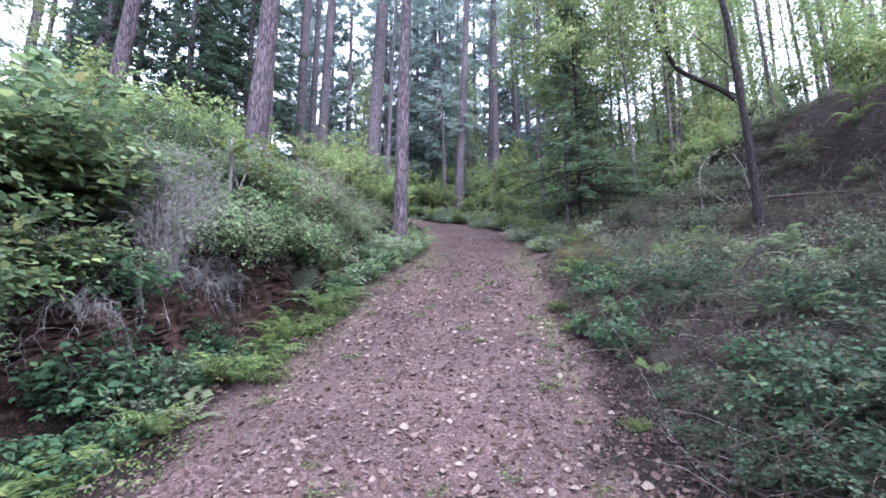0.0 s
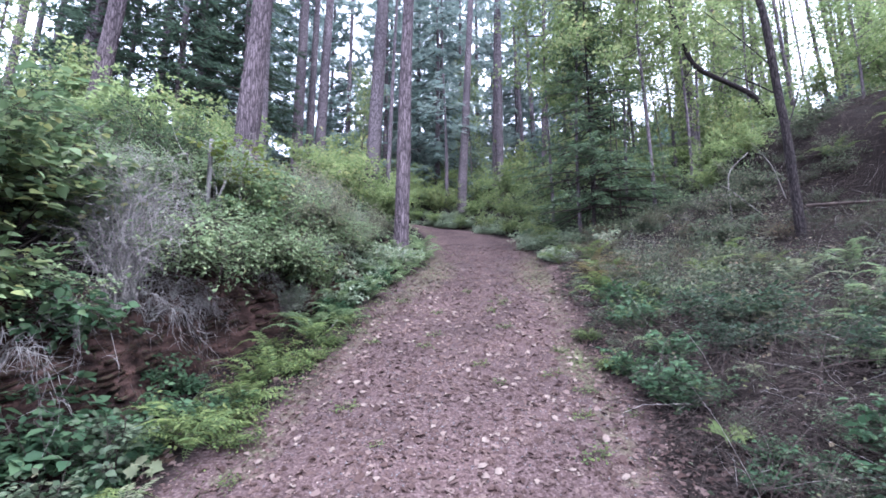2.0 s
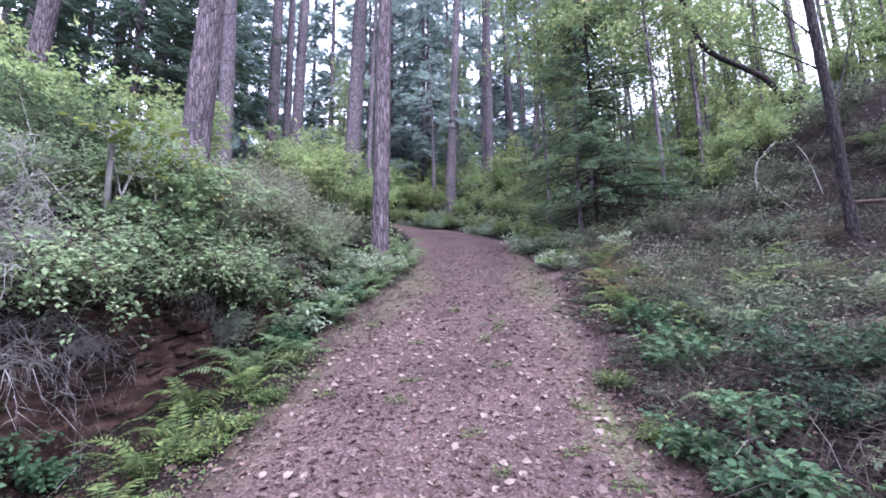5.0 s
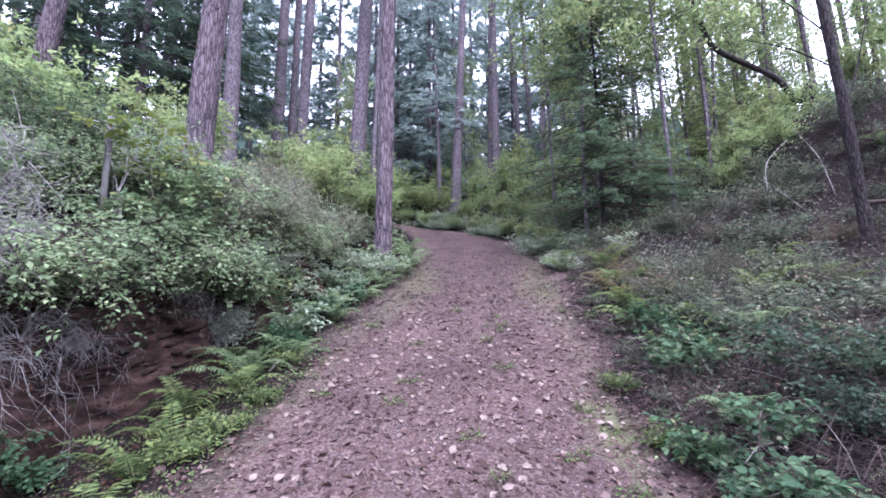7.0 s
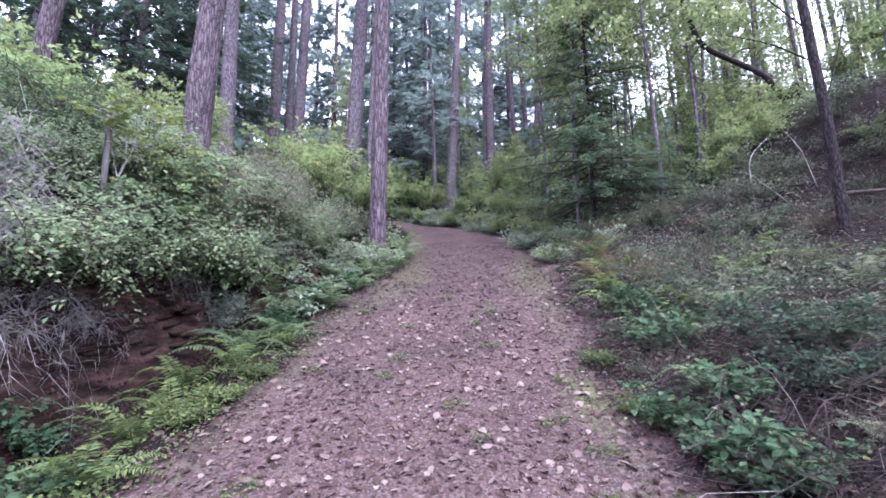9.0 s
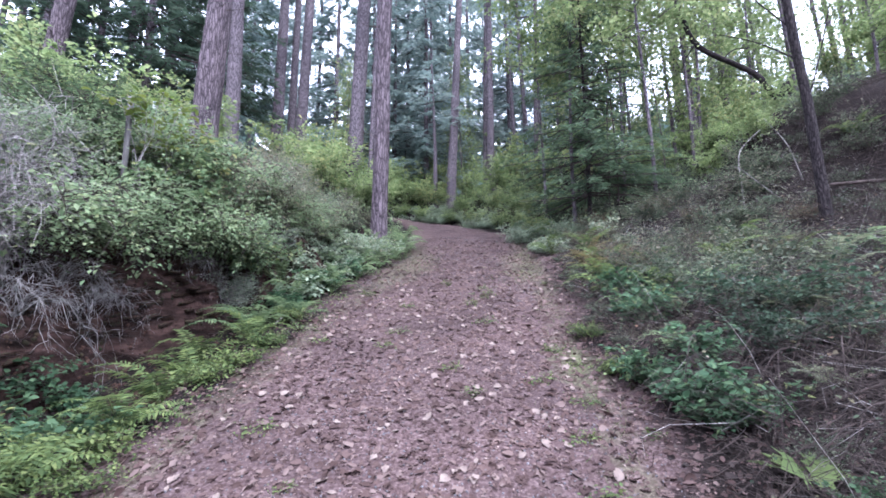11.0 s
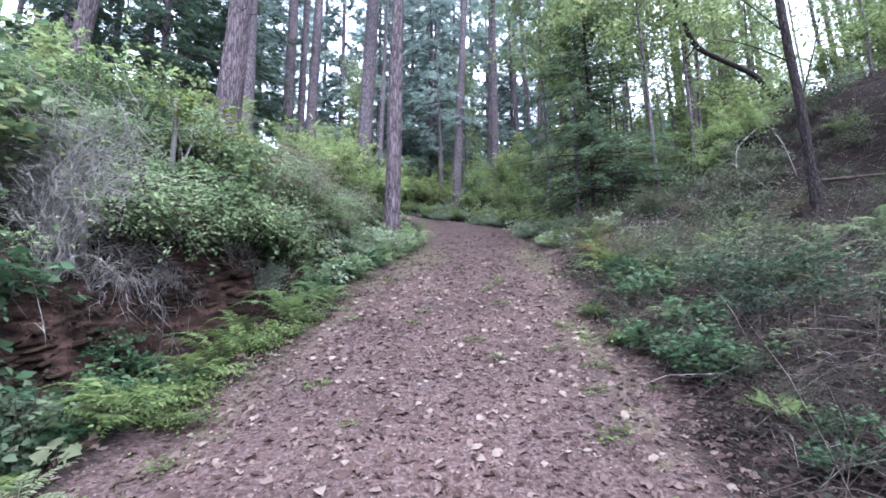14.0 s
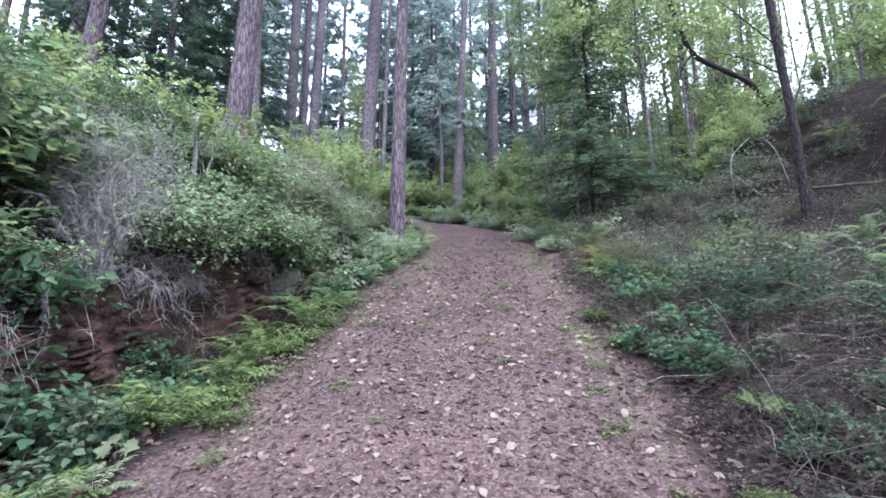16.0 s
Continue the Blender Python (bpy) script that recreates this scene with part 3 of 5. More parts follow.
    R, Lv = conifer_branches(g, low, height, reach, count, dens, 0.3, spray)
    tagged(mesh_object("bough_wood", *R, TWIG, top), kind="stuff")
    mesh_object("crown", *Lv, needle, top)
    return top


sapling = full_conifer("young_conifer", 4.5, 14.5, 8.0, 2.6, "young dark-green conifer with drooping boughs beside the road", np.random.default_rng(3), 0.9, 165, 22, NEEDLE_YOUNG, 0.22, bark=BARK_ALDER)
fill = full_conifer("fir_tree", -9.5, 27.0, 20, 3.2, "dense dark fir with boughs to the ground", np.random.default_rng(4), 1.5, 100, 10, NEEDLE_HAZY, 0.6, 0.35, group="dense firs")
dark = full_conifer("fir_tree", -11.5, 18.5, 19, 3.0, "dense dark fir with boughs to the ground", np.random.default_rng(5), 2.5, 150, 12, NEEDLE, 0.4, 0.35, group="dense firs")
for k, (x, y, s) in enumerate([(-4.5, 31, 1.0), (-0.8, 30, 1.05), (-2.5, 36, 1.2), (1.0, 38, 1.25), (-13.5, 30, 1.1), (-18, 27, 1.05), (8.5, 32, 1.0), (10.5, 38, 1.15),
                               (6.5, 42, 1.2), (-24, 30, 1.2), (-29, 25, 1.1), (-7.5, 38, 1.1), (4.6, 46, 1.3), (-12, 44, 1.3), (-9.5, 41, 1.5), (-6.0, 44, 1.6), (-1.5, 43, 1.5), (2.8, 43, 1.5), (7.6, 46, 1.5), (11.5, 43, 1.4), (-15.5, 37, 1.4), (-0.6, 34, 1.1), (2.4, 33.5, 1.05), (-3.2, 33, 1.0), (4.2, 38, 1.2), (-5.6, 35, 1.1), (-20, 40, 1.3), (-31, 36, 1.3), (16, 52, 1.3), (-3.5, 48, 1.4), (0.5, 54, 1.5), (10, 54, 1.5), (-17, 52, 1.5), (30, 48, 1.4), (-38, 30, 1.3), (-27, 48, 1.5)]):
    aim = x / y
    if not (-0.16 < aim < 0.055 and y < 44 or aim < -0.38 or aim > 0.2 and y < 40 or y > 40.5):
        continue
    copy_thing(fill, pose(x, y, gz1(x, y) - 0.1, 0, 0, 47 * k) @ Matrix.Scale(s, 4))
for k, (x, y, s) in enumerate([(-14.5, 17.5, 0.9), (-10.2, 21.5, 1.0), (-13.0, 22.5, 1.15), (-17.2, 21.0, 1.0), (-20.5, 24.5, 1.2)]):
    copy_thing(dark, pose(x, y, gz1(x, y) - 0.1, 0, 0, 71 * k) @ Matrix.Scale(s, 4))

# many slim trunks on the bright rise beyond the dark bank
tg = np.random.default_rng(91)
for k in range(20):
    ty = 17.0 + 17.0 * (k + tg.uniform()) / 20
    tx = ty * (0.52 + 0.62 * ((k * 0.381) % 1.0)) + tg.uniform(-0.5, 0.5)
    tall_conifer(tx, ty, tg.uniform(-0.09, -0.01), 0.15 if 0.74 < tx / ty < 0.95 else tg.uniform(0.18, 0.34), 25, THIN, bark=BARK_HAZY, sides=8, ridge=0.03, low=19.0, stubs=0, group="slim conifers", crown_kind=1)

# ---- shrubs and broadleaf trees ----


def shrub_mesh(g, height, spread, stems, twigs, per_twig, leaf, shape=LEAF2, arch=0.35, twig_len=0.4, bare=0.3, face_up=1.3, hang=0.0, thick=1.0, twig_rods=True):
    A, B, rad, P, D = [], [], [], [], []
    for s in range(stems):
        a = g.uniform(0, 6.28)
        out = np.array([math.cos(a), math.sin(a), 0])
        h, r = height * g.uniform(0.55, 1.05), spread * math.sqrt(g.uniform(0.02, 1))
        t = np.linspace(0, 1, 6)[:, None]
        C = out * r * t ** 1.2 + np.array([0, 0, 1.0]) * (h * (t * (1 + arch) - arch * t ** 2.4) - hang * height * (r / spread) * t ** 3) + np.cumsum(g.normal(0, 0.03 * height, (6, 3)), 0) * (t > 0)
        A.append(C[:-1]), B.append(C[1:]), rad.append(thick * 0.011 * height ** 0.5 * (1 - 0.8 * t[:-1, 0]))
        u = g.uniform(bare, 1, twigs)
        base = np.stack([np.interp(u, t[:, 0], C[:, k]) for k in range(3)], -1)
        dirs = unit(g.normal(0, 1, (twigs, 3)) * [1, 1, 0.4 if per_twig else 1.1] + out * 0.7 + np.array([0, 0, 0.12 - 0.5 * hang]))
        ends = base + dirs * (twig_len * g.uniform(0.4, 1.2, twigs))[:, None]
        if twig_rods:
            A.append(base), B.append(ends), rad.append(np.full(twigs, thick * 0.0035 * height ** 0.5))
        if per_twig:
            v = g.uniform(0.15, 1.05, (twigs, per_twig))
            P.append((base[:, None] * (1 - v[..., None]) + ends[:, None] * v[..., None] + g.normal(0, 0.025, (twigs, per_twig, 3))).reshape(-1, 3))
            D.append((dirs[:, None] * 0.7 + g.normal(0, 0.7, (twigs, per_twig, 3)) * [1, 1, 0.3]).reshape(-1, 3))
    if not per_twig:
        limbs = [(np.concatenate(A[k:k + 2]), np.concatenate(B[k:k + 2]), np.concatenate(rad[k:k + 2])) for k in range(0, len(A), 2)]
        return [rods(a, b, r, 0.13 * np.linalg.norm(b - a, axis=1), g, 2) for a, b, r in limbs], None
    A, B, rad = (np.concatenate(q) for q in (A, B, rad))
    R = rods(A, B, rad, 0.03 * np.linalg.norm(B - A, axis=1), g, 1)
    P, D = np.concatenate(P), np.concatenate(D)
    N = np.array([0, -0.25, face_up]) + g.normal(0, 0.5, P.shape)
    return R, leaves(shape, P, D, N, leaf * g.uniform(0.6, 1.35, len(P)))


def shrub(name, label, category, g, mat, twig=TWIG, group="", **kw):
    top = thing(name, 0, 0, 0, label, category, group)
    R, Lv = shrub_mesh(g, **kw)
    if Lv is None:
        for piece in R:
            mesh_object("branch", *piece, twig, top)
    else:
        tagged(mesh_object("twig_work", *R, twig, top), kind="stuff")
        tagged(mesh_object("foliage", *Lv, mat, top), kind="stuff")
    return top


def plant_rows(proto, rows, sink=0.05):
    """Puts the prototype at the first row and copies of it at the others: x, y, size, turn."""
    for k, (x, y, s, turn) in enumerate(rows):
        m = pose(x, y, gz1(x, y) - sink, 0, 0, turn) @ Matrix.Scale(s, 4)
        if k == 0:
            proto.matrix_basis = m
        else:
            copy_thing(proto, m)


# foliage in the darkened leaf colour, as if shaded by the trees
big_shrub = shrub("shrub", "large leafy green shrub overhanging the cut bank", "shrub", np.random.default_rng(21), LEAF_BROAD_SHADED, group="bank shrubs",
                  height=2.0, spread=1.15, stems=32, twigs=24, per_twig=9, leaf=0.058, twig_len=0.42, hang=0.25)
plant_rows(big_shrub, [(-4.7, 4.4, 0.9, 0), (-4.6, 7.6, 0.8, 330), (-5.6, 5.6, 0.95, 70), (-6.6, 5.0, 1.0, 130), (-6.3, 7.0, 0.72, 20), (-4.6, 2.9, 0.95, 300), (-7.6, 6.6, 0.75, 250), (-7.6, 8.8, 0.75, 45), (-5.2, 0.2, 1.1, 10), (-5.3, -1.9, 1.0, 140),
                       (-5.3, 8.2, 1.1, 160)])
broad_shrub = shrub("shrub", "shrub with broad rounded leaves at the bank's edge", "shrub", np.random.default_rng(26), LEAF_BROAD, group="bank shrubs",
                    height=1.5, spread=0.9, stems=20, twigs=16, per_twig=7, leaf=0.10, shape=LEAF4, twig_len=0.4, hang=0.3)
plant_rows(broad_shrub, [(-4.35, 4.9, 1.0, 0), (-4.3, 3.8, 1.0, 90), (-4.4, 2.6, 1.0, 200), (-3.5, 8.0, 0.9, 140), (-4.7, 4.3, 1.3, 20), (-4.9, 3.3, 1.3, 260), (-5.3, 4.9, 1.4, 130), (-4.05, 3.2, 0.9, 310)])
vine = shrub("bramble", "dark green bramble trailing down the red bank", "bramble", np.random.default_rng(45), LEAF_MID, TWIG, group="bank brambles",
             height=0.7, spread=0.5, stems=12, twigs=8, per_twig=6, leaf=0.085, shape=LEAF4, twig_len=0.26, hang=0.8, bare=0.1)
plant_rows(vine, [(-3.35, 3.3, 0.9, 0), (-3.0, 3.75, 0.8, 80), (-3.55, 4.1, 0.9, 150), (-2.85, 4.35, 0.6, 220), (-3.7, 2.7, 1.0, 300), (-3.2, 2.3, 1.0, 40), (-2.75, 3.2, 0.75, 110), (-3.1, 4.9, 0.5, 190), (-3.3, 1.2, 1.0, 70), (-3.0, 5.3, 0.75, 250), (-2.6, 4.5, 0.6, 330), (-2.8, 4.85, 0.7, 20), (-3.25, 5.7, 0.7, 100), (-3.3, 4.6, 1.15, 45), (-3.5, 4.25, 1.4, 170), (-3.6, 4.7, 1.3, 280)], 0.02)
bank_bramble = shrub("bramble", "upright bramble with large green leaves at the bank's foot", "bramble", np.random.default_rng(58), LEAF_BRAMBLE, TWIG, group="bank brambles",
                     height=0.8, spread=0.3, stems=9, twigs=6, per_twig=5, leaf=0.07, shape=LEAF4, twig_len=0.2, hang=0.3, bare=0.1)
plant_rows(bank_bramble, [(-2.6, 4.15, 0.9, 0), (-2.8, 4.45, 0.9, 100), (-2.62, 4.6, 0.7, 200), (-2.75, 3.75, 0.9, 60)], 0.02)
grey_shrub = shrub("shrub", "grey-green shrub with small leaves and fine twigs on the bank", "shrub", np.random.default_rng(22), LEAF_GREY, TWIG_GREY, group="bank shrubs",
                   height=1.5, spread=1.0, stems=26, twigs=24, per_twig=8, leaf=0.052, twig_len=0.42, hang=0.3)
plant_rows(grey_shrub, [(-3.9, 7.6, 0.7, 0), (-2.55, 9.0, 0.7, 210), (-2.8, 8.1, 0.65, 30), (-2.3, 10.4, 0.65, 300), (-4.5, 6.1, 0.8, 140), (-3.5, 8.1, 0.8, 80), (-3.2, 8.9, 0.9, 150), (-4.6, 6.9, 0.9, 300), (-4.1, 9.2, 1.1, 20), (-5.4, 9.6, 1.2, 190), (-3.0, 9.9, 0.9, 110), (-4.1, 10.6, 1.05, 260),
                        (-5.2, 11.2, 1.1, 60), (-2.8, 11.2, 0.8, 33), (-3.7, 12.0, 0.95, 77), (-2.5, 12.4, 0.75, 123), (-6.6, 10.6, 1.2, 300)])
hanging_shrub = shrub("shrub", "fresh green fine-leaved shrub hanging over the red bank", "shrub", np.random.default_rng(29), LEAF_FEATHER, TWIG, group="bank shrubs",
                      height=1.2, spread=1.15, stems=32, twigs=22, per_twig=10, leaf=0.046, twig_len=0.42, hang=0.6, bare=0.3)
plant_rows(hanging_shrub, [(-3.5, 5.95, 1.1, 0), (-4.25, 4.1, 0.9, 70), (-3.3, 7.05, 1.05, 280), (-2.95, 7.8, 0.9, 350), (-2.55, 9.4, 0.8, 130), (-2.3, 10.6, 0.7, 200), (-3.7, 8.4, 1.1, 250), (-3.5, 9.6, 0.9, 15), (-4.2, 2.2, 0.9, 200),
                           (-4.5, 8.0, 1.1, 30), (-4.7, 9.2, 1.2, 100), (-4.6, 6.6, 0.95, 300), (-4.2, 7.4, 0.9, 260)])
bright_shrub = shrub("shrub", "yellow-green leafy shrub in the brighter clearing", "shrub", np.random.default_rng(23), LEAF_BRIGHT, group="clearing shrubs",
                     height=2.2, spread=1.3, stems=20, twigs=18, per_twig=6, leaf=0.12, twig_len=0.55, twig_rods=False)
plant_rows(bright_shrub, [(-3.4, 15.5, 0.9, 0), (-2.2, 16.8, 0.9, 60), (-5.0, 16.4, 1.0, 120), (-7.5, 15.4, 1.1, 200), (-2.2, 18.6, 0.75, 33), (-2.4, 16.2, 0.75, 95), (-3.0, 19.8, 0.95, 215), (-1.6, 26.9, 1.0, 25), (-2.9, 27.3, 1.1, 145), (-0.4, 26.5, 0.9, 265), (3.6, 18.6, 0.5, 20), (3.2, 20.4, 0.55, 100), (2.6, 22.6, 0.6, 170), (4.4, 17.4, 0.5, 260), (1.4, 24.4, 0.6, 320), (-2.5, 19.5, 1.1, 20), (-4.5, 19.5, 1.2, 80), (-1.0, 28.2, 1.2, 200), (1.6, 28.0, 1.3, 80), (3.2, 26.2, 1.1, 140), (-3.0, 29.5, 1.3, 190),
                          (5.2, 24.0, 1.2, 44), (6.8, 21.5, 1.1, 222), (8.0, 19.0, 1.0, 30), (10.5, 20.0, 1.2, 150), (13.0, 18.0, 1.2, 260), (12.5, 14.8, 0.8, 310), (14.5, 14.5, 1.3, 10), (13.4, 12.4, 0.8, 70), (17.0, 17.0, 1.4, 120),
                          (-8.5, 12.2, 0.9, 30), (-9.5, 9.8, 0.9, 100), (-11.0, 13.5, 1.0, 220), (-10.5, 7.0, 0.8, 10), (-5.5, 21.0, 1.2, 300), (16.5, 22.5, 1.4, 200), (8.5, 25.0, 1.4, 60), (11.0, 27.0, 1.4, 100), (4.4, 30.0, 1.5, 160), (0.2, 31.5, 1.5, 10),
                          (-6.5, 28.5, 1.4, 250), (-9.5, 16.5, 1.2, 140), (7.2, 16.4, 0.8, 333), (13.5, 23.5, 1.4, 15), (-12.5, 10.0, 0.9, 75), (-13.5, 15.5, 1.5, 190), (-7.6, 7.7, 0.6, 60), (-9.0, 6.8, 0.65, 150), (-7.0, 10.0, 1.1, 20), (-6.6, 13.4, 1.0, 222), (18.0, 13.0, 1.2, 40), (20.0, 18.0, 1.5, 70), (8.8, 13.6, 0.6, 110), (7.8, 14.2, 0.55, 160), (8.6, 15.2, 0.8, 25), (9.8, 15.8, 0.85, 145), (7.4, 15.9, 0.75, 265), (12.6, 9.8, 0.8, 260), (11.9, 8.6, 0.7, 300), (12.8, 7.4, 0.9, 340), (3.2, 15.8, 0.4, 80), (2.9, 17.8, 0.42, 150), (2.5, 19.8, 0.45, 200), (1.7, 21.8, 0.45, 260), (0.7, 23.6, 0.45, 310), (-0.8, 25.0, 0.5, 15), (-2.0, 26.0, 0.5, 60), (4.6, 20.6, 0.6, 100), (3.8, 23.0, 0.6, 150), (2.2, 25.4, 0.7, 200), (0.0, 26.8, 0.7, 240)])
yellow_shrub = shrub("shrub", "small shrub with pale yellow-green leaves beside the fence wire", "shrub", np.random.default_rng(34), LEAF_YELLOW, TWIG, group="bank shrubs",
                     height=0.8, spread=0.5, stems=10, twigs=8, per_twig=7, leaf=0.085, shape=LEAF4, twig_len=0.3)
plant_rows(yellow_shrub, [(-4.7, 9.4, 1.0, 0), (-5.0, 9.9, 0.8, 120), (-6.2, 6.2, 1.6, 200), (-5.6, 4.4, 1.9, 300), (-3.1, 10.2, 0.8, 50)])
round_shrub = shrub("shrub", "shrub with rounded grey-green leaves leaning over the bank", "shrub", np.random.default_rng(54), LEAF_BROAD, TWIG, group="bank shrubs",
                    height=1.5, spread=0.85, stems=22, twigs=15, per_twig=8, leaf=0.068, shape=LEAF4, twig_len=0.36, hang=0.4, bare=0.3)
plant_rows(round_shrub, [(-2.95, 8.05, 0.95, 0), (-2.65, 8.7, 0.8, 120), (-3.4, 7.5, 1.0, 240)])
tall_yellow = shrub("shrub", "thin upright shrub with large pale yellow-green leaves by the post", "shrub", np.random.default_rng(50), LEAF_YELLOW, TWIG_GREY, group="bank shrubs",
                    height=1.9, spread=0.4, stems=7, twigs=5, per_twig=5, leaf=0.1, shape=LEAF4, twig_len=0.3, bare=0.8)
plant_rows(tall_yellow, [(-3.5, 7.15, 1.0, 0), (-3.35, 7.6, 0.85, 130), (-2.95, 8.2, 0.75, 220)])
rust_shrub = shrub("shrub", "thin shrub with rusty and dull green leaves", "shrub", np.random.default_rng(24), LEAF_RUST, TWIG, group="bank shrubs",
                   height=0.95, spread=0.9, stems=26, twigs=18, per_twig=6, leaf=0.045, twig_len=0.34)
plant_rows(rust_shrub, [(3.1, 8.8, 0.6, 30), (3.5, 10.2, 0.65, 210), (3.9, 11.8, 0.75, 300), (4.6, 9.4, 0.75, 120), (5.5, 11.0, 0.8, 10), (4.9, 7.9, 0.7, 50), (6.6, 9.6, 0.7, 100),
                        (4.2, 6.4, 0.55, 200), (3.5, 5.4, 0.5, 300), (-2.0, 14.4, 0.8, 20), (3.6, 12.6, 0.8, 70), (4.2, 13.4, 0.9, 130), (5.2, 12.0, 0.9, 200)])
faded_shrub = shrub("shrub", "upright twiggy shrub with faded beige and rusty leaves", "shrub", np.random.default_rng(37), LEAF_BEIGE, TWIG, group="bank shrubs",
                    height=1.5, spread=0.75, stems=30, twigs=16, per_twig=7, leaf=0.054, twig_len=0.32, arch=0.15, thick=0.6)
plant_rows(faded_shrub, [(-2.5, 9.3, 0.85, 0), (-3.2, 10.2, 1.0, 110), (-3.5, 9.3, 1.0, 160), (-2.7, 10.9, 0.95, 210), (-2.2, 10.1, 0.8, 260), (-3.1, 8.6, 0.9, 30), (-2.1, 11.3, 0.8, 80), (-3.4, 11.6, 1.1, 300)])
bramble = shrub("bramble", "low bramble with dark green leaves on the slope", "bramble", np.random.default_rng(25), LEAF_DARK, TWIG, group="slope brambles",
                height=0.5, spread=0.75, stems=26, twigs=13, per_twig=8, leaf=0.05, shape=LEAF4, twig_len=0.28, bare=0.15)
BRAMBLES = [(2.45, 3.3, 0.7, 0), (3.2, 3.7, 1.0, 50), (3.0, 4.7, 0.9, 100), (3.9, 4.7, 1.1, 150), (3.3, 5.9, 0.95, 200), (3.3, 7.2, 0.9, 300), (4.2, 7.4, 1.1, 20), (3.2, 8.4, 0.8, 125),
            (5.0, 8.6, 1.1, 175), (6.2, 8.0, 1.1, 230), (4.0, 10.0, 1.0, 280), (5.8, 10.2, 1.2, 330), (7.4, 9.6, 1.1, 15), (4.4, 3.8, 1.1, 66), (5.0, 5.4, 1.2, 111), (6.8, 11.2, 1.2, 160), (5.0, 12.2, 1.1, 210), (3.8, 13.4, 1.0, 260), (2.7, 2.4, 0.8, 310), (2.9, 2.9, 0.9, 20), (3.5, 3.0, 1.0, 75), (4.0, 3.3, 1.0, 130), (3.6, 2.4, 1.0, 190), (3.4, 1.4, 1.1, 250), (2.8, 0.6, 1.0, 40), (4.4, 1.8, 1.2, 300), (3.2, -0.8, 1.1, 90), (4.2, -2.0, 1.2, 200),
            (8.6, 8.4, 0.9, 40), (9.4, 10.6, 1.0, 100), (10.2, 9.4, 0.9, 160), (8.8, 7.2, 1.0, 220), (10.4, 11.2, 1.1, 280), (9.0, 9.8, 0.8, 330), (8.2, 10.4, 0.9, 20), (9.8, 8.4, 0.8, 70), (11.0, 10.2, 0.9, 120), (10.9, 8.8, 0.8, 170), (6.2, 6.0, 1.2, 12), (5.4, 4.4, 1.2, 88), (7.0, 7.4, 1.2, 140), (7.6, 11.8, 1.3, 190), (6.2, 13.0, 1.3, 240), (8.4, 13.4, 1.3, 280), (5.2, 14.6, 1.2, 300), (4.2, 15.6, 1.1, 30), (4.6, 18.0, 1.2, 60), (-1.6, 13.9, 0.7, 90), (-2.2, 13.2, 0.8, 130),
            (-3.0, 13.6, 1.0, 170), (-2.0, 15.2, 0.9, 210), (-4.0, 14.4, 1.1, 260), (4.2, 21.5, 1.3, 220), (3.0, 24.3, 1.3, 250), (0.6, 26.2, 1.3, 310),
            (-2.0, 27.8, 1.3, 20), (7.2, 15.0, 1.3, 50), (9.6, 12.2, 1.3, 80), (6.4, 17.8, 1.3, 120)]
# kept off the twiggy foot of the slope, the alder's root and the bare steep bank
BRAMBLES = [r for r in BRAMBLES if not (r[1] < 3.2 and r[0] > r[1] + 0.6) and not (1.8 < r[0] < 3.4 and 3.2 < r[1] < 5.0) and not (6.0 < r[0] < 7.8 and 7.0 < r[1] < 9.9) and not (r[0] > 8.0 and r[1] < 11.5)] + [(2.95, 5.35, 0.6, 40), (1.95, 3.05, 0.42, 70), (2.3, 2.8, 0.5, 170), (2.3, 3.3, 0.45, 250), (2.65, 3.1, 0.55, 330), (2.15, 2.6, 0.5, 10), (2.5, 2.2, 0.6, 90), (2.1, 1.9, 0.5, 200), (3.3, 0.3, 0.9, 60), (3.7, -1.1, 1.0, 150), (4.6, 1.2, 1.1, 280)]
plant_rows(bramble, [r for r in BRAMBLES if r[1] < 7 and abs(r[0]) < 5])
far_bramble = shrub("bramble", "low bramble with dull olive green leaves on the upper slope", "bramble", np.random.default_rng(25), LEAF_DULL, TWIG, group="slope brambles",
                    height=0.5, spread=0.75, stems=24, twigs=11, per_twig=7, leaf=0.056, twig_len=0.28, bare=0.15, twig_rods=False)
plant_rows(far_bramble, [r for r in BRAMBLES if not (r[1] < 7 and abs(r[0]) < 5)])
slope_bramble = shrub("bramble", "arching bramble with mid-green leaflets over the slope", "bramble", np.random.default_rng(46), LEAF_BRAMBLE, TWIG, group="slope brambles",
                      height=0.62, spread=0.55, stems=15, twigs=10, per_twig=5, leaf=0.068, twig_len=0.28, bare=0.2, hang=0.25)
twiggy_bush = shrub("twiggy_bush", "low bush of brown twigs with few small pale leaves", "bush", np.random.default_rng(47), LEAF_DULL, TWIG, group="twiggy bushes",
                    height=0.7, spread=0.55, stems=20, twigs=13, per_twig=4, leaf=0.042, twig_len=0.3, bare=0.2, thick=0.8)
pale_bush = shrub("twiggy_bush", "low grey-green bush with small leaves among brambles", "bush", np.random.default_rng(48), LEAF_DULL, TWIG, group="twiggy bushes",
                  height=0.55, spread=0.5, stems=16, twigs=10, per_twig=6, leaf=0.045, twig_len=0.24, bare=0.2, thick=0.8)
sg = np.random.default_rng(49)
PALE_FERNS = [(2.85, 4.9, 0.4), (3.05, 5.25, 0.34), (3.4, 5.9, 0.6), (4.1, 6.5, 0.6), (2.9, 6.9, 0.5), (4.4, 5.3, 0.55), (5.0, 7.2, 0.65), (4.0, 8.0, 0.55)]
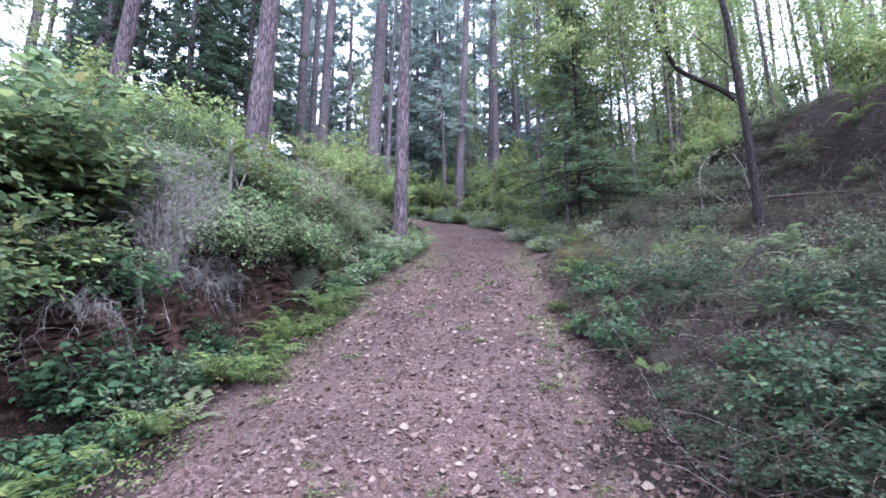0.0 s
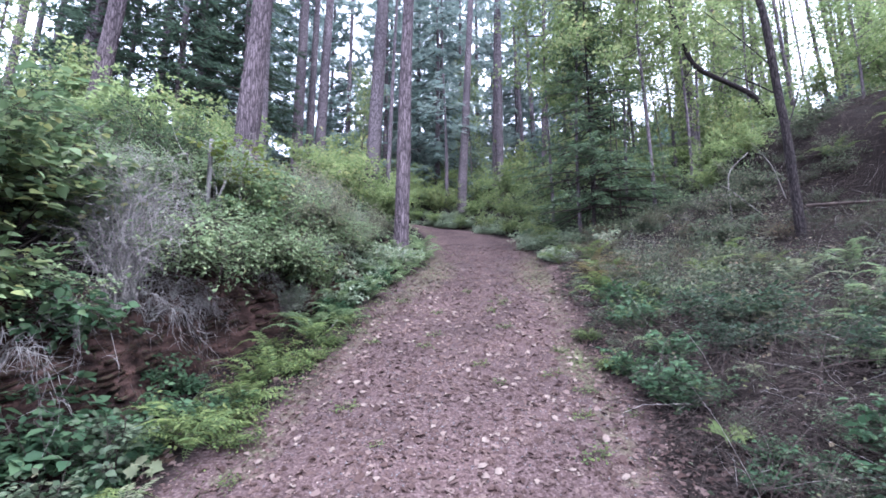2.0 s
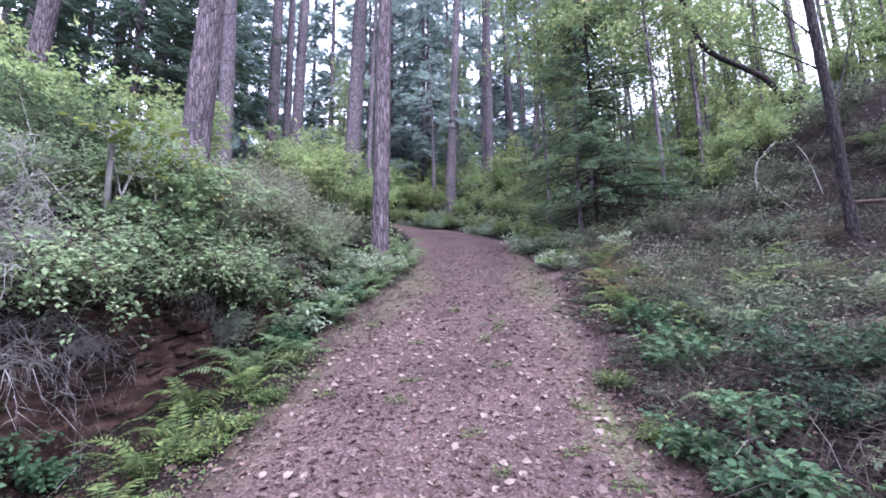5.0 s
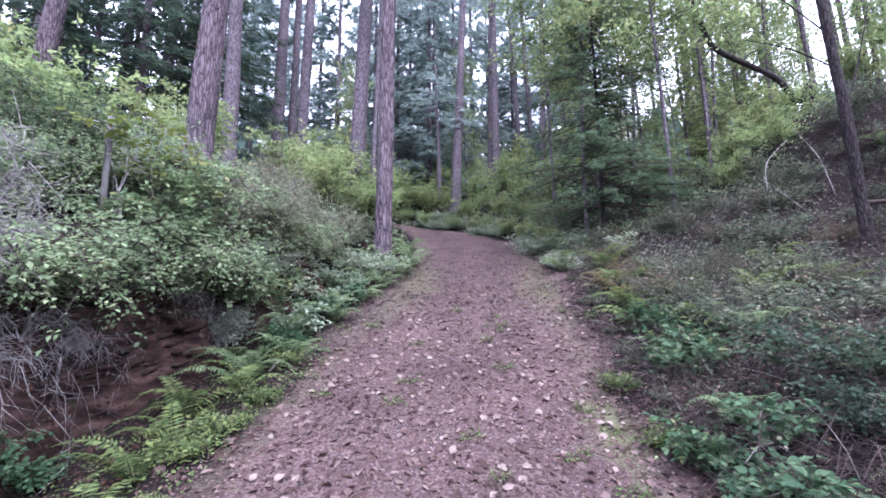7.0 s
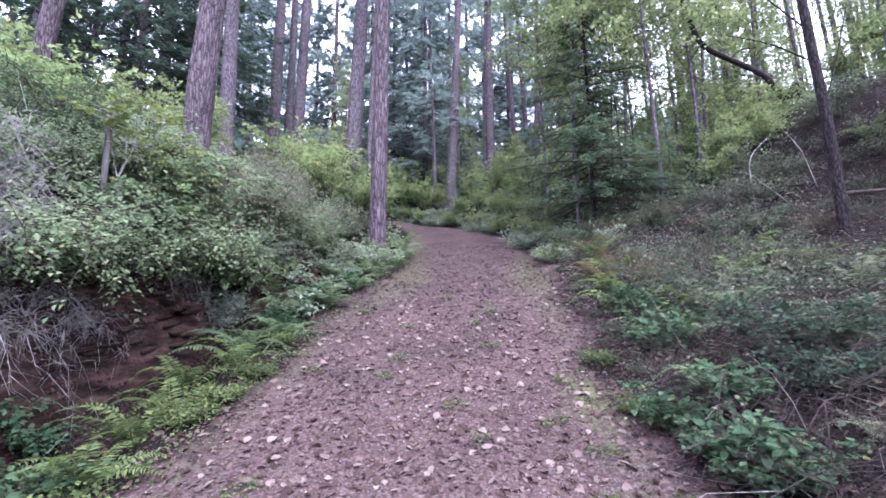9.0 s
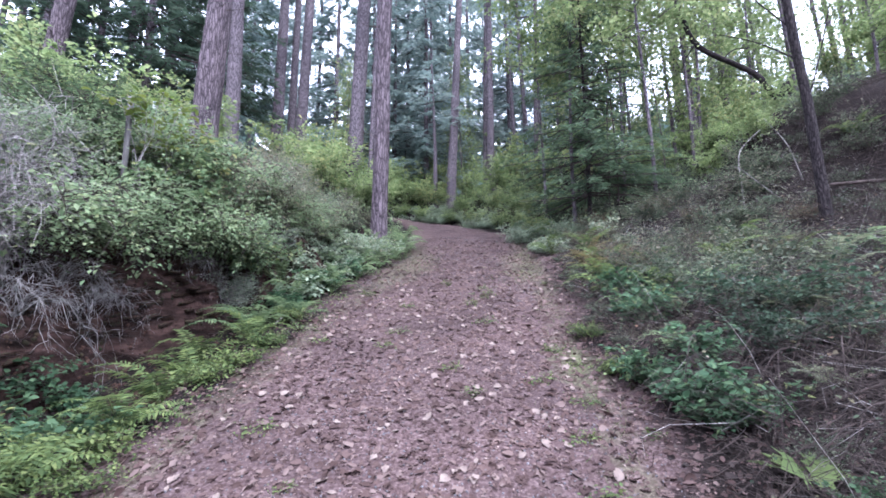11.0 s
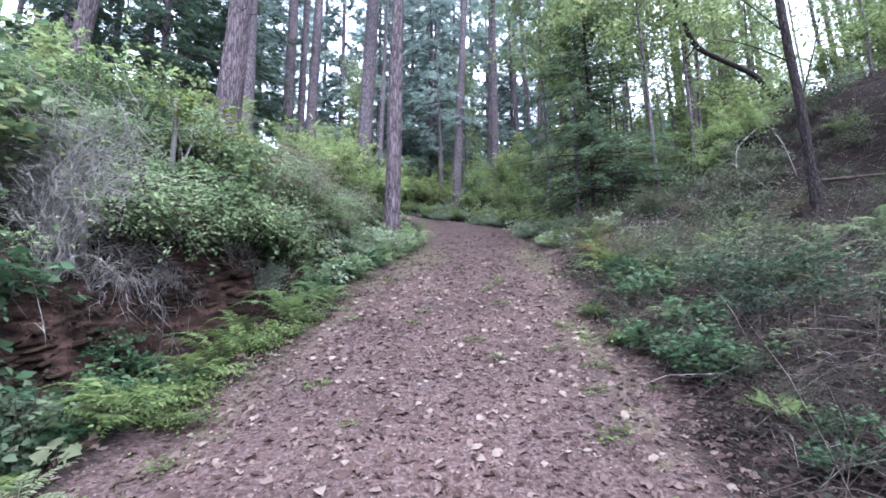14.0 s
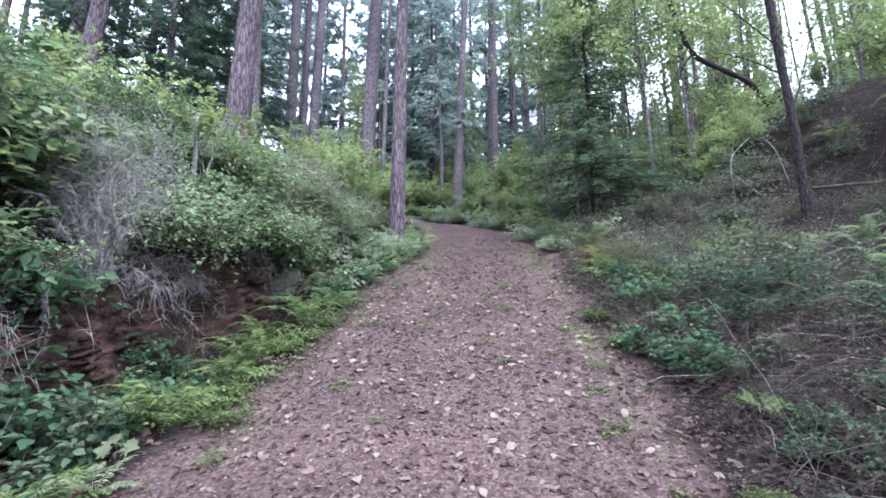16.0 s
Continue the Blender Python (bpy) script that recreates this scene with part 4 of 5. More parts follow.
SLOPE_FERNS = [(2.55, 8.2, 0.55), (2.75, 8.8, 0.6), (3.0, 7.7, 0.5), (3.6, 8.9, 0.55), (3.2, 10.0, 0.6), (3.4, 11.4, 0.65), (2.9, 12.6, 0.6), (4.4, 8.2, 0.6), (5.3, 9.3, 0.6), (3.7, 4.5, 0.55), (2.35, 5.9, 0.36), (3.9, 5.6, 0.5), (2.5, 7.1, 0.42), (3.5, 7.0, 0.5), (5.2, 8.2, 0.6), (6.0, 7.4, 0.6), (4.7, 5.8, 0.6), (5.7, 6.4, 0.6), (3.5, 14.6, 0.7), (3.4, 16.4, 0.7)]
spots = []
for k in range(2600):
    py = sg.uniform(2.2, 13.5)
    pd = 1.95 + 6.4 * sg.uniform() ** 1.1
    px = pd + float(np.interp(py, ROAD_Y, ROAD_X))
    if px > py + 0.4 and py < 4.6 or (abs(px - 6.8) < 0.5 and abs(py - 9.0) < 0.7) or pd < 2.3 and py < 5.2:
        continue
    if any((px - q[0] + 0.1) ** 2 + (py - q[1] + 0.15) ** 2 < 0.22 for q in PALE_FERNS + SLOPE_FERNS):
        continue
    if all((px - q[0]) ** 2 + (py - q[1]) ** 2 > 0.3 for q in spots):
        spots.append((px, py, pd))
choice = [0.5 + 0.5 * float(noise2(np.array(q[0]), np.array(q[1]), 1.3, 27)) + sg.uniform(-0.25, 0.25) for q in spots]
for proto, low, high in ((slope_bramble, -9, 0.38), (twiggy_bush, 0.38, 0.76), (pale_bush, 0.76, 9)):
    plant_rows(proto, [(q[0], q[1], (0.5 + 0.75 * sg.uniform() ** 1.6) * (0.7 if q[2] < 2.5 else 1.0), sg.uniform(0, 360)) for q, c in zip(spots, choice) if low <= c < high], 0.03)
edge_rows = []
for k in range(26):
    py = 1.5 + 1.9 * ((k * 0.618) % 1.0)
    edge_rows.append((float(np.interp(py, ROAD_Y, ROAD_X)) + 2.15 + 1.7 * (k / 26), py, sg.uniform(0.5, 0.85), sg.uniform(0, 360)))
for k in range(16):
    py = 5.3 + 4.6 * (k + sg.uniform()) / 16
    edge_rows.append((float(np.interp(py, ROAD_Y, ROAD_X)) + sg.uniform(1.75, 2.15), py, sg.uniform(0.3, 0.55), sg.uniform(0, 360)))
for q in edge_rows:
    copy_thing(slope_bramble, pose(q[0], q[1], gz1(q[0], q[1]) - 0.02, 0, 0, q[3]) @ Matrix.Scale(q[2], 4))
low_plant = shrub("leafy_plant", "low plant with fresh green rounded leaves at the road's edge", "plant", np.random.default_rng(27), LEAF_MID, TWIG, group="roadside plants",
                  height=0.34, spread=0.34, stems=14, twigs=7, per_twig=7, leaf=0.062, shape=LEAF4, twig_len=0.13, bare=0.2)
plant_rows(low_plant, [(2.0, 5.0, 1.0, 0), (2.2, 4.75, 0.8, 80), (2.02, 4.8, 0.9, 150), (1.95, 5.5, 0.9, 220), (2.4, 5.6, 1.0, 300), (2.35, 6.7, 1.1, 30), (2.6, 7.0, 1.2, 110), (2.7, 7.8, 1.1, 190), (-2.5, 3.6, 0.9, 10), (-2.3, 4.9, 0.9, 120),
                       (-3.2, 3.6, 1.0, 30), (-2.65, 4.4, 0.9, 60), (-2.55, 4.0, 0.75, 160), (-2.95, 2.7, 1.2, 220), (-1.9, 8.2, 1.0, 240), (-1.7, 9.0, 1.0, 300), (-1.55, 9.9, 1.0, 50), (-3.05, 5.9, 0.7, 20), (3.1, 3.2, 1.2, 77), (2.75, 3.5, 1.1, 140), (2.5, 2.9, 1.1, 200), (2.0, 3.75, 0.5, 15), (2.2, 3.95, 0.55, 95), (2.35, 3.6, 0.6, 260)], 0.02)
herb_patch = shrub("leafy_plant", "low patch of small light green leaves at the road's edge", "plant", np.random.default_rng(36), FERN, TWIG, group="roadside plants",
                   height=0.14, spread=0.26, stems=26, twigs=7, per_twig=5, leaf=0.026, shape=LEAF4, twig_len=0.07, bare=0.3)
plant_rows(herb_patch, [(-1.72, 6.15, 1.1, 0), (-1.85, 5.8, 1.0, 80), (-1.95, 4.7, 1.1, 150), (-2.15, 4.45, 1.2, 220), (-1.8, 4.45, 0.8, 300), (-1.62, 6.6, 0.9, 30), (-2.3, 5.2, 1.1, 110), (1.75, 5.9, 0.8, 20), (1.85, 6.8, 0.9, 200), (-1.6, 7.4, 0.9, 260), (1.6, 3.5, 0.5, 70)], 0.01)
wg = np.random.default_rng(92)
weed = shrub("weed", "tiny green weed growing through the leaves on the road", "weed", np.random.default_rng(93), FERN, TWIG, group="road weeds",
             height=0.03, spread=0.13, stems=11, twigs=3, per_twig=3, leaf=0.022, shape=LEAF4, twig_len=0.04, bare=0.4)
plant_rows(weed, [(float(np.interp(q, ROAD_Y, ROAD_X)) + float(wg.choice([-1.35, -0.5, 0.35, 1.35]) + wg.normal(0, 0.22)), float(q), float(wg.uniform(0.5, 1.3)), float(wg.uniform(0, 360))) for q in wg.uniform(2.6, 9.5, 34)], 0.0)
verge_plant = shrub("leafy_plant", "low grey-green leafy plant along the road's edge", "plant", np.random.default_rng(38), LEAF_GREY, TWIG, group="far verge plants",
                    height=0.55, spread=0.6, stems=14, twigs=9, per_twig=7, leaf=0.085, twig_len=0.3, bare=0.1, hang=0.2, twig_rods=False)
vg = np.random.default_rng(39)
edge_y = np.array([12.5, 14.0, 15.9, 18.3, 20.9, 23.3, 24.6, 25.5, 26.2])
edge_x = np.array([3.0, 2.95, 2.8, 2.4, 1.8, 0.95, -0.2, -1.4, -2.7])
vt = vg.uniform(0, 8, 66)
off = -0.1 + 1.7 * vg.uniform(size=66) ** 1.5
plant_rows(verge_plant, [(-1.95, 8.7, 0.8, 0), (-1.75, 9.6, 0.8, 60), (-1.6, 10.5, 0.85, 130), (-1.45, 11.5, 0.85, 200), (-1.25, 12.4, 0.9, 280), (-2.3, 9.2, 0.9, 40), (-2.0, 10.1, 0.9, 170), (-1.85, 11.1, 0.95, 310)] + [(float(a), float(b), float(c), float(e)) for a, b, c, e in zip(np.interp(vt, range(9), edge_x) + off * np.interp(vt, [3, 8], [1, 0.25]), np.interp(vt, range(9), edge_y) + off * np.interp(vt, [2, 8], [0, 1]), vg.uniform(0.6, 1.15, 66), vg.uniform(0, 360, 66))])
dead_shrub = shrub("dead_shrub", "dead shrub of tangled bare grey twigs on the bank", "shrub", np.random.default_rng(28), LEAF_GREY, TWIG_GREY, group="dead shrubs",
                   height=2.0, spread=0.7, stems=34, twigs=20, per_twig=0, leaf=0.05, twig_len=0.45, hang=0.25, bare=0.15, thick=0.6)
plant_rows(dead_shrub, [(-3.5, 5.25, 0.95, 0), (-3.6, 5.6, 1.1, 210), (-4.0, 3.4, 0.55, 280), (-5.0, 10.2, 1.0, 40), (-3.0, 10.6, 0.8, 310)])
twig_fan = shrub("dead_shrub", "fan of dead drooping grey twigs", "shrub", np.random.default_rng(30), LEAF_GREY, TWIG_GREY, group="dead shrubs",
                 height=0.55, spread=0.75, stems=15, twigs=14, per_twig=0, leaf=0.05, twig_len=0.24, hang=1.9, bare=0.25, thick=0.8)
plant_rows(twig_fan, [(-3.4, 6.05, 1.0, 0), (-3.5, 5.3, 1.1, 80), (-3.3, 6.75, 0.9, 160), (-3.7, 4.3, 1.1, 230), (-3.05, 7.6, 0.8, 300), (-4.1, 3.4, 1.0, 40), (-2.85, 8.3, 0.8, 120), (-3.6, 4.9, 1.1, 200), (-3.45, 5.7, 1.2, 310), (-3.35, 6.4, 1.0, 20), (-3.35, 7.1, 0.9, 95), (-4.05, 4.5, 1.2, 150)], 0.02)


def branch_curve(pts, n=16):
    """A smooth curve through a few points."""
    P = np.array(pts, float)
    s = np.concatenate([[0], np.cumsum(np.linalg.norm(np.diff(P, axis=0), axis=1))])
    t = np.linspace(0, s[-1], n)
    C = np.stack([np.interp(t, s, P[:, k]) for k in range(3)], -1)
    for _ in range(2):
        C[1:-1] = (C[:-2] + 2 * C[1:-1] + C[2:]) / 4
    return C


def leaf_cloud(g, centres, radius, count, leaf, shape=LEAF2):
    """Leaves in flat layered sprays round the given points."""
    k = g.integers(0, len(centres), count)
    P = centres[k] + g.normal(0, 1, (count, 3)) * radius * [1, 1, 0.35]
    D = g.normal(0, 1, (count, 3)) * [1, 1, 0.45] + [0, 0, -0.2]
    N = np.array([0, 0, 0.9]) + g.normal(0, 0.45, (count, 3))
    return leaves(shape, P, D, N, leaf * g.uniform(0.6, 1.3, count))


def broadleaf_tree(name, label, g, height, reach, dia, low, boughs, per, leaf, mat, group="", bark=BARK_ALDER, lean=(0, 0), spread=0.28):
    top = thing(name, 0, 0, 0, label, "tree", group)
    t = np.linspace(0, 1, 24)
    P = np.stack([lean[0] * height * t + 0.12 * np.sin(5 * t + 1), lean[1] * height * t + 0.1 * np.sin(4 * t), -0.4 + (height + 0.4) * t], -1)
    mesh_object("trunk", *tube(P, dia / 2 * (1 - 0.8 * t) * (1 + 0.3 * np.exp(-t * 30)), 9, 0.04, 3), bark, top, smooth=True)
    A, B, centres = [], [], []
    for k in range(boughs):
        h = low + (height - low) * (k + g.uniform()) / boughs
        f = h / height
        base = np.array([np.interp(h, P[:, 2], P[:, c]) for c in range(3)])
        a = g.uniform(0, 6.28)
        L = reach * (1.1 - 0.7 * f) * g.uniform(0.5, 1.2)
        end = base + np.array([math.cos(a) * L, math.sin(a) * L, L * g.uniform(0.1, 0.6)])
        A.append(base), B.append(end)
        for q in g.uniform(0.35, 1.05, 5):
            centres.append(base * (1 - q) + end * q + g.normal(0, 0.18, 3))
    A, B = np.array(A), np.array(B)
    tagged(mesh_object("bough_wood", *rods(A, B, 0.01 + 0.008 * np.linalg.norm(B - A, axis=1), 0.1 * np.linalg.norm(B - A, axis=1), g, 4), bark, top), kind="stuff")
    mesh_object("crown", *leaf_cloud(g, np.array(centres), spread, per, leaf), mat, top)
    return top


green_tree = broadleaf_tree("broadleaf_tree", "slim broadleaf tree with light green leaves in the clearing", np.random.default_rng(31), 11, 2.0, 0.16, 1.6, 46, 3700, 0.14, LEAF_BRIGHT, "broadleaf trees", BARK_HAZY)
plant_rows(green_tree, [(9.0, 18.2, 0.9, 0), (11.5, 17.0, 0.85, 70), (13.8, 20.0, 1.0, 140), (16.2, 15.8, 0.9, 210), (12.2, 13.4, 0.65, 280), (18.5, 19.5, 1.0, 30), (15.0, 12.2, 0.6, 170), (5.8, 18.4, 1.1, 240),
                        (7.2, 23.0, 1.15, 20), (16.5, 26.0, 1.2, 90), (-12.0, 11.6, 0.7, 200), (10.0, 24.5, 1.2, 170), (21.5, 22.5, 1.1, 260), (17.5, 12.8, 0.7, 60), (19.0, 24.5, 1.3, 200), (14.0, 16.0, 1.0, 300), (8.4, 20.5, 1.05, 15), (9.2, 16.6, 0.95, 190), (9.8, 22.2, 1.25, 330), (11.6, 19.0, 1.05, 250), (15.2, 21.6, 1.2, 10), (18.6, 16.4, 1.0, 120), (6.9, 26.0, 1.2, 75), (1.5, 30.0, 1.0, 44), (-5.0, 25.5, 0.9, 140), (20.5, 15.0, 0.9, 35), (22.5, 18.0, 1.0, 155), (24.5, 22.0, 1.1, 80), (23.0, 14.5, 0.8, 290), (26.5, 19.0, 1.1, 215), (17.0, 10.8, 0.6, 330)], 0.1)
top_tree = broadleaf_tree("broadleaf_tree", "maple with hanging layers of mid-green leaves over the road", np.random.default_rng(32), 12, 2.2, 0.12, 4.5, 34, 5600, 0.13, LEAF_BRIGHT, "broadleaf trees", BARK_HAZY)
plant_rows(top_tree, [(5.9, 13.6, 1.0, 0), (4.3, 14.9, 1.05, 130), (3.9, 17.5, 1.1, 40), (6.6, 17.0, 1.05, 220), (8.0, 15.4, 1.0, 300)], 0.1)

# the dark-barked leaning tree on the slope
ax, ay = 6.80, 9.3
alder = thing("alder_tree", ax, ay, gz1(ax, ay), "dark-barked slender leaning tree rooted on the brambly slope", "tree")
az = gz1(ax, ay)
C = branch_curve([(0.02, 0, -0.4), (-0.02, 0, 4.2 - az), (-0.09, 0, 6.17 - az), (-0.2, 0.0, 7.5 - az), (-0.26, 0, 8.6 - az), (-0.5, 0.2, 11 - az), (-0.5, 0.5, 15 - az)], 46)
mesh_object("trunk", *tube(C, np.linspace(0.09, 0.04, 46), 12, 0.07, 8), BARK_ALDER, alder, smooth=True)
ag = np.random.default_rng(33)
for pts, r in [([(-0.16, 0, 3.0), (-0.75, 0.2, 3.5), (-1.4, 0.3, 3.7)], 0.016), ([(-0.12, 0, 2.1), (0.25, 0.1, 2.9), (0.55, 0.2, 3.6), (0.75, 0.2, 4.3)], 0.018), ([(-0.2, 0, 3.6), (-0.8, 0.3, 4.6), (-1.2, 0.5, 5.2)], 0.015)]:
    mesh_object("branch", *tube(branch_curve(pts, 9), np.linspace(r, r * 0.4, 9), 5), BARK_ALDER, alder)
mesh_object("crown", *leaf_cloud(ag, np.array([(-0.5, 0.4, 9 + 0.25 * k) for k in range(10)]) + ag.normal(0, 0.9, (10, 3)), 0.5, 2600, 0.09), LEAF_BRIGHT, alder)

# the crooked stem that bows over behind it
bx, by = 11.0, 15.0
bz = gz1(bx, by)
bowed = thing("bowed_tree", bx, by, bz, "bowed dark bare stem with a sharp crook", "tree")
C = branch_curve([(0.15, 0, -0.4), (0.1, 0, 1.2), (-0.3, 0, 8.9 - bz), (-0.75, 0, 9.85 - bz), (-1.75, 0, 10.36 - bz), (-2.65, 0, 10.8 - bz), (-2.8, 0, 10.98 - bz), (-3.2, 0, 12.3 - bz), (-3.45, 0.0, 13.4 - bz), (-4.2, 0.2, 15.5 - bz)], 40)
mesh_object("trunk", *tube(C, np.linspace(0.095, 0.065, 40), 9, 0.05, 9), BARK_ALDER, bowed, smooth=True)
for pts, r in [([(-1.9, 0, 10.4 - bz), (-1.4, 0.2, 10.9 - bz), (-0.8, 0.3, 11.0 - bz)], 0.03), ([(-2.75, 0, 10.9 - bz), (-3.0, 0.2, 10.5 - bz), (-3.1, 0.3, 10.0 - bz)], 0.02)]:
    mesh_object("branch", *tube(branch_curve(pts, 9), np.linspace(r, r * 0.4, 9), 5), BARK_ALDER, bowed)

bw = np.random.default_rng(35)
mesh_object("crown", *leaf_cloud(bw, np.array([(-0.6, -0.4, 9.2 - bz), (-0.2, -0.4, 8.6 - bz), (0.1, -0.4, 7.9 - bz), (-0.5, -0.4, 8.2 - bz), (0.3, -0.4, 8.8 - bz), (0.0, -0.4, 7.2 - bz)]), 0.38, 2200, 0.1), LEAF_BRIGHT, bowed)

# thin saplings by the young conifer
for k, (x, y, h, tip) in enumerate([(5.14, 14.0, 7.2, -0.35), (5.0, 14.3, 6.0, 0.3), (7.2, 15.4, 5.2, -0.4)]):
    z = gz1(x, y)
    ob = thing("bare_sapling", x, y, z, "thin brown bare sapling stem", "sapling", "bare saplings")
    C = branch_curve([(0, 0, -0.2), (0.02, 0, h * 0.3), (tip * 0.3, 0, h * 0.6), (tip, 0, h)], 14)
    mesh_object("stem", *tube(C, np.linspace(0.026, 0.009, 14), 6, 0.04, k), TWIG, ob, smooth=True)

# ---- ferns ----


def frond_mesh(g, name, mat, arch, pairs=22):
    t = np.linspace(0, 1, 12)
    C = np.stack([0 * t, 0.9 * t - 0.12 * t ** 3, arch * (1.5 * t - 1.75 * t ** 2)], -1)
    rod = tube(C, np.linspace(0.006, 0.0015, 12), 3)
    u = np.linspace(0.1, 0.99, pairs)
    base = np.stack([np.interp(u, t, C[:, k]) for k in range(3)], -1)
    L = 0.19 * np.minimum(1, (u / 0.28) ** 0.7) * (1 - u) ** 0.75 + 0.012
    P = np.concatenate([base, base])
    D = np.concatenate([np.tile([1, 0.28, -0.12], (pairs, 1)), np.tile([-1, 0.28, -0.12], (pairs, 1))]) + g.normal(0, 0.1, (2 * pairs, 3))
    N = np.tile([0, 0.15, 1.0], (2 * pairs, 1)) + g.normal(0, 0.18, (2 * pairs, 3))
    V, F = join([rod, leaves(SPRAY, P, D, N, np.concatenate([L, L]) * g.uniform(0.85, 1.1, 2 * pairs))])
    ob = mesh_object(name, V, F, mat)
    data = ob.data
    bpy.data.objects.remove(ob)
    return data


fg = np.random.default_rng(41)
FRONDS = {"green": [frond_mesh(fg, "frond", FERN, a) for a in (0.35, 0.55, 0.75)], "light": [frond_mesh(fg, "frond", FERN_LIGHT, a) for a in (0.35, 0.55, 0.75)], "pale": [frond_mesh(fg, "frond", FERN_PALE, a) for a in (0.3, 0.5)],
          "yellow": [frond_mesh(fg, "frond", FERN_RUST, a) for a in (0.3, 0.5)]}


def fern(x, y, size, kind="green", count=9, label="green sword fern with arching fronds at the bank's foot", lean=0.0):
    top = thing("fern", x, y, gz1(x, y) - 0.01, label, "fern", "ferns", fg.uniform(0, 360), size * 1.45)
    for k in range(count):
        ob = new("frond", FRONDS[kind][int(fg.integers(len(FRONDS[kind])))])
        ob.parent = top
        s = fg.uniform(0.7, 1.1)
        ob.matrix_basis = pose(0, 0, 0, fg.uniform(8, 42), fg.uniform(-15, 15), 360 * k / count + fg.uniform(-16, 16)) @ Matrix.Scale(s, 4)
    return top


for x, y, s in [(-2.1, 4.35, 0.5), (-2.5, 4.8, 0.55), (-2.05, 5.1, 0.5), (-2.15, 5.75, 0.55), (-2.25, 6.4, 0.6), (-1.85, 6.75, 0.5), (-2.45, 6.95, 0.6), (-2.05, 7.3, 0.65), (-1.75, 7.8, 0.55),
                (-2.3, 7.9, 0.6), (-1.95, 8.5, 0.65), (-2.35, 9.0, 0.6), (-1.65, 9.5, 0.6), (-1.9, 10.2, 0.65), (-1.45, 10.9, 0.6), (-1.25, 11.8, 0.65), (-1.5, 12.6, 0.7), (-0.95, 12.9, 0.6), (-0.75, 13.8, 0.7), (-0.9, 14.8, 0.7), (-1.05, 15.8, 0.7),
                (-2.3, 3.5, 0.5), (-2.8, 3.2, 0.55), (-2.7, 2.7, 0.5), (-2.5, 1.8, 0.5), (-3.0, 0.9, 0.55), (-2.6, -0.2, 0.5), (-1.5, 8.9, 0.5), (-1.3, 10.2, 0.5), (-1.1, 11.3, 0.55)]:
    fern(x, y, s, "light" if y > 7.1 else "green")
for x, y, s in SLOPE_FERNS:
    fern(x, y, s * 1.1, "light" if y < 7.5 else "green", label="green sword fern among brambles on the slope")
for x, y, s in [(-2.5, 3.3, 0.36), (-2.15, 3.7, 0.3)] + PALE_FERNS:
    fern(x, y, s, "pale", 6, "faded pale fern with few fronds")
for x, y, s in [(9.6, 9.8, 0.6), (10.4, 10.4, 0.7), (9.0, 10.9, 0.6), (8.7, 8.9, 0.5)]:
    fern(x, y, s, label="dark green sword fern on the steep bank")
for x, y, s in [(3.0, 9.4, 0.65), (3.3, 11.0, 0.7), (2.95, 10.2, 0.6), (3.6, 10.4, 0.6)]:
    fern(x, y, s, "yellow", 7, "rusty yellowing fern among brambles on the slope")


def lobed_plant(x, y, size, leaf_mat, label, count=7):
    """A seedling with a few large lobed leaves on thin stalks."""
    g = np.random.default_rng(int(x * 100 + y * 10) % 1000 + 1)
    top = thing("maple_seedling", x, y, gz1(x, y), label, "plant", "seedlings")
    for k in range(count):
        a = 6.28 * k / count + g.uniform(-0.4, 0.4)
        L, h = size * g.uniform(0.2, 0.7), size * g.uniform(0.6, 1.3)
        tip = np.array([math.cos(a) * L, math.sin(a) * L, h])
        stalk = mesh_object("stalk", *tube(branch_curve([(0, 0, -0.02), tip * [0.4, 0.4, 0.7], tip], 6), np.linspace(0.004, 0.002, 6), 4), TWIG, top)
        mesh_object("leaf", *leaves(LOBED, tip[None], np.array([[math.cos(a), 0.5 * math.sin(a), 0.15]]), np.array([[0, -0.7, 0.8]]) + g.normal(0, 0.2, (1, 3)), [size * g.uniform(0.9, 1.3)]), leaf_mat, stalk)
    return top


for x, y, s in [(2.36, 5.5, 0.085), (2.04, 4.2, 0.155)]:
    lobed_plant(x, y, s, FERN, "maple seedling with yellow-green lobed leaves", 5)
for x, y, s in [(-2.45, 3.5, 0.09), (-2.3, 4.1, 0.09)]:
    lobed_plant(x, y, s, FERN_PALE, "faded seedling with pale cream lobed leaves")

# ---- loose cover: what nobody could count ----


def on_ground(g, n, x0, x1, y0, y1):
    x, y = g.uniform(x0, x1, n), g.uniform(y0, y1, n)
    return x, y, off_road(x, y)


def cover(name, label, category, mat, g, x, y, lift, size, shape=LEAF2, flat=0.9, spread=0.45):
    z = ground_z(x, y)
    sx, sy = (ground_z(x + 0.05, y) - z) / 0.05, (ground_z(x, y + 0.05) - z) / 0.05
    P = np.stack([x, y, z + np.abs(lift)], -1)
    D = unit(g.normal(0, 1, P.shape) * [1, 1, 0])
    D[:, 2] = D[:, 0] * sx + D[:, 1] * sy + g.normal(0, 0.4 * spread, len(x))
    N = np.stack([-sx, -sy, 1 + 0 * sx], -1) * flat + g.normal(0, spread, P.shape)
    return tagged(mesh_object(name, *leaves(shape, P, D, N, size), mat), label, category, kind="stuff")


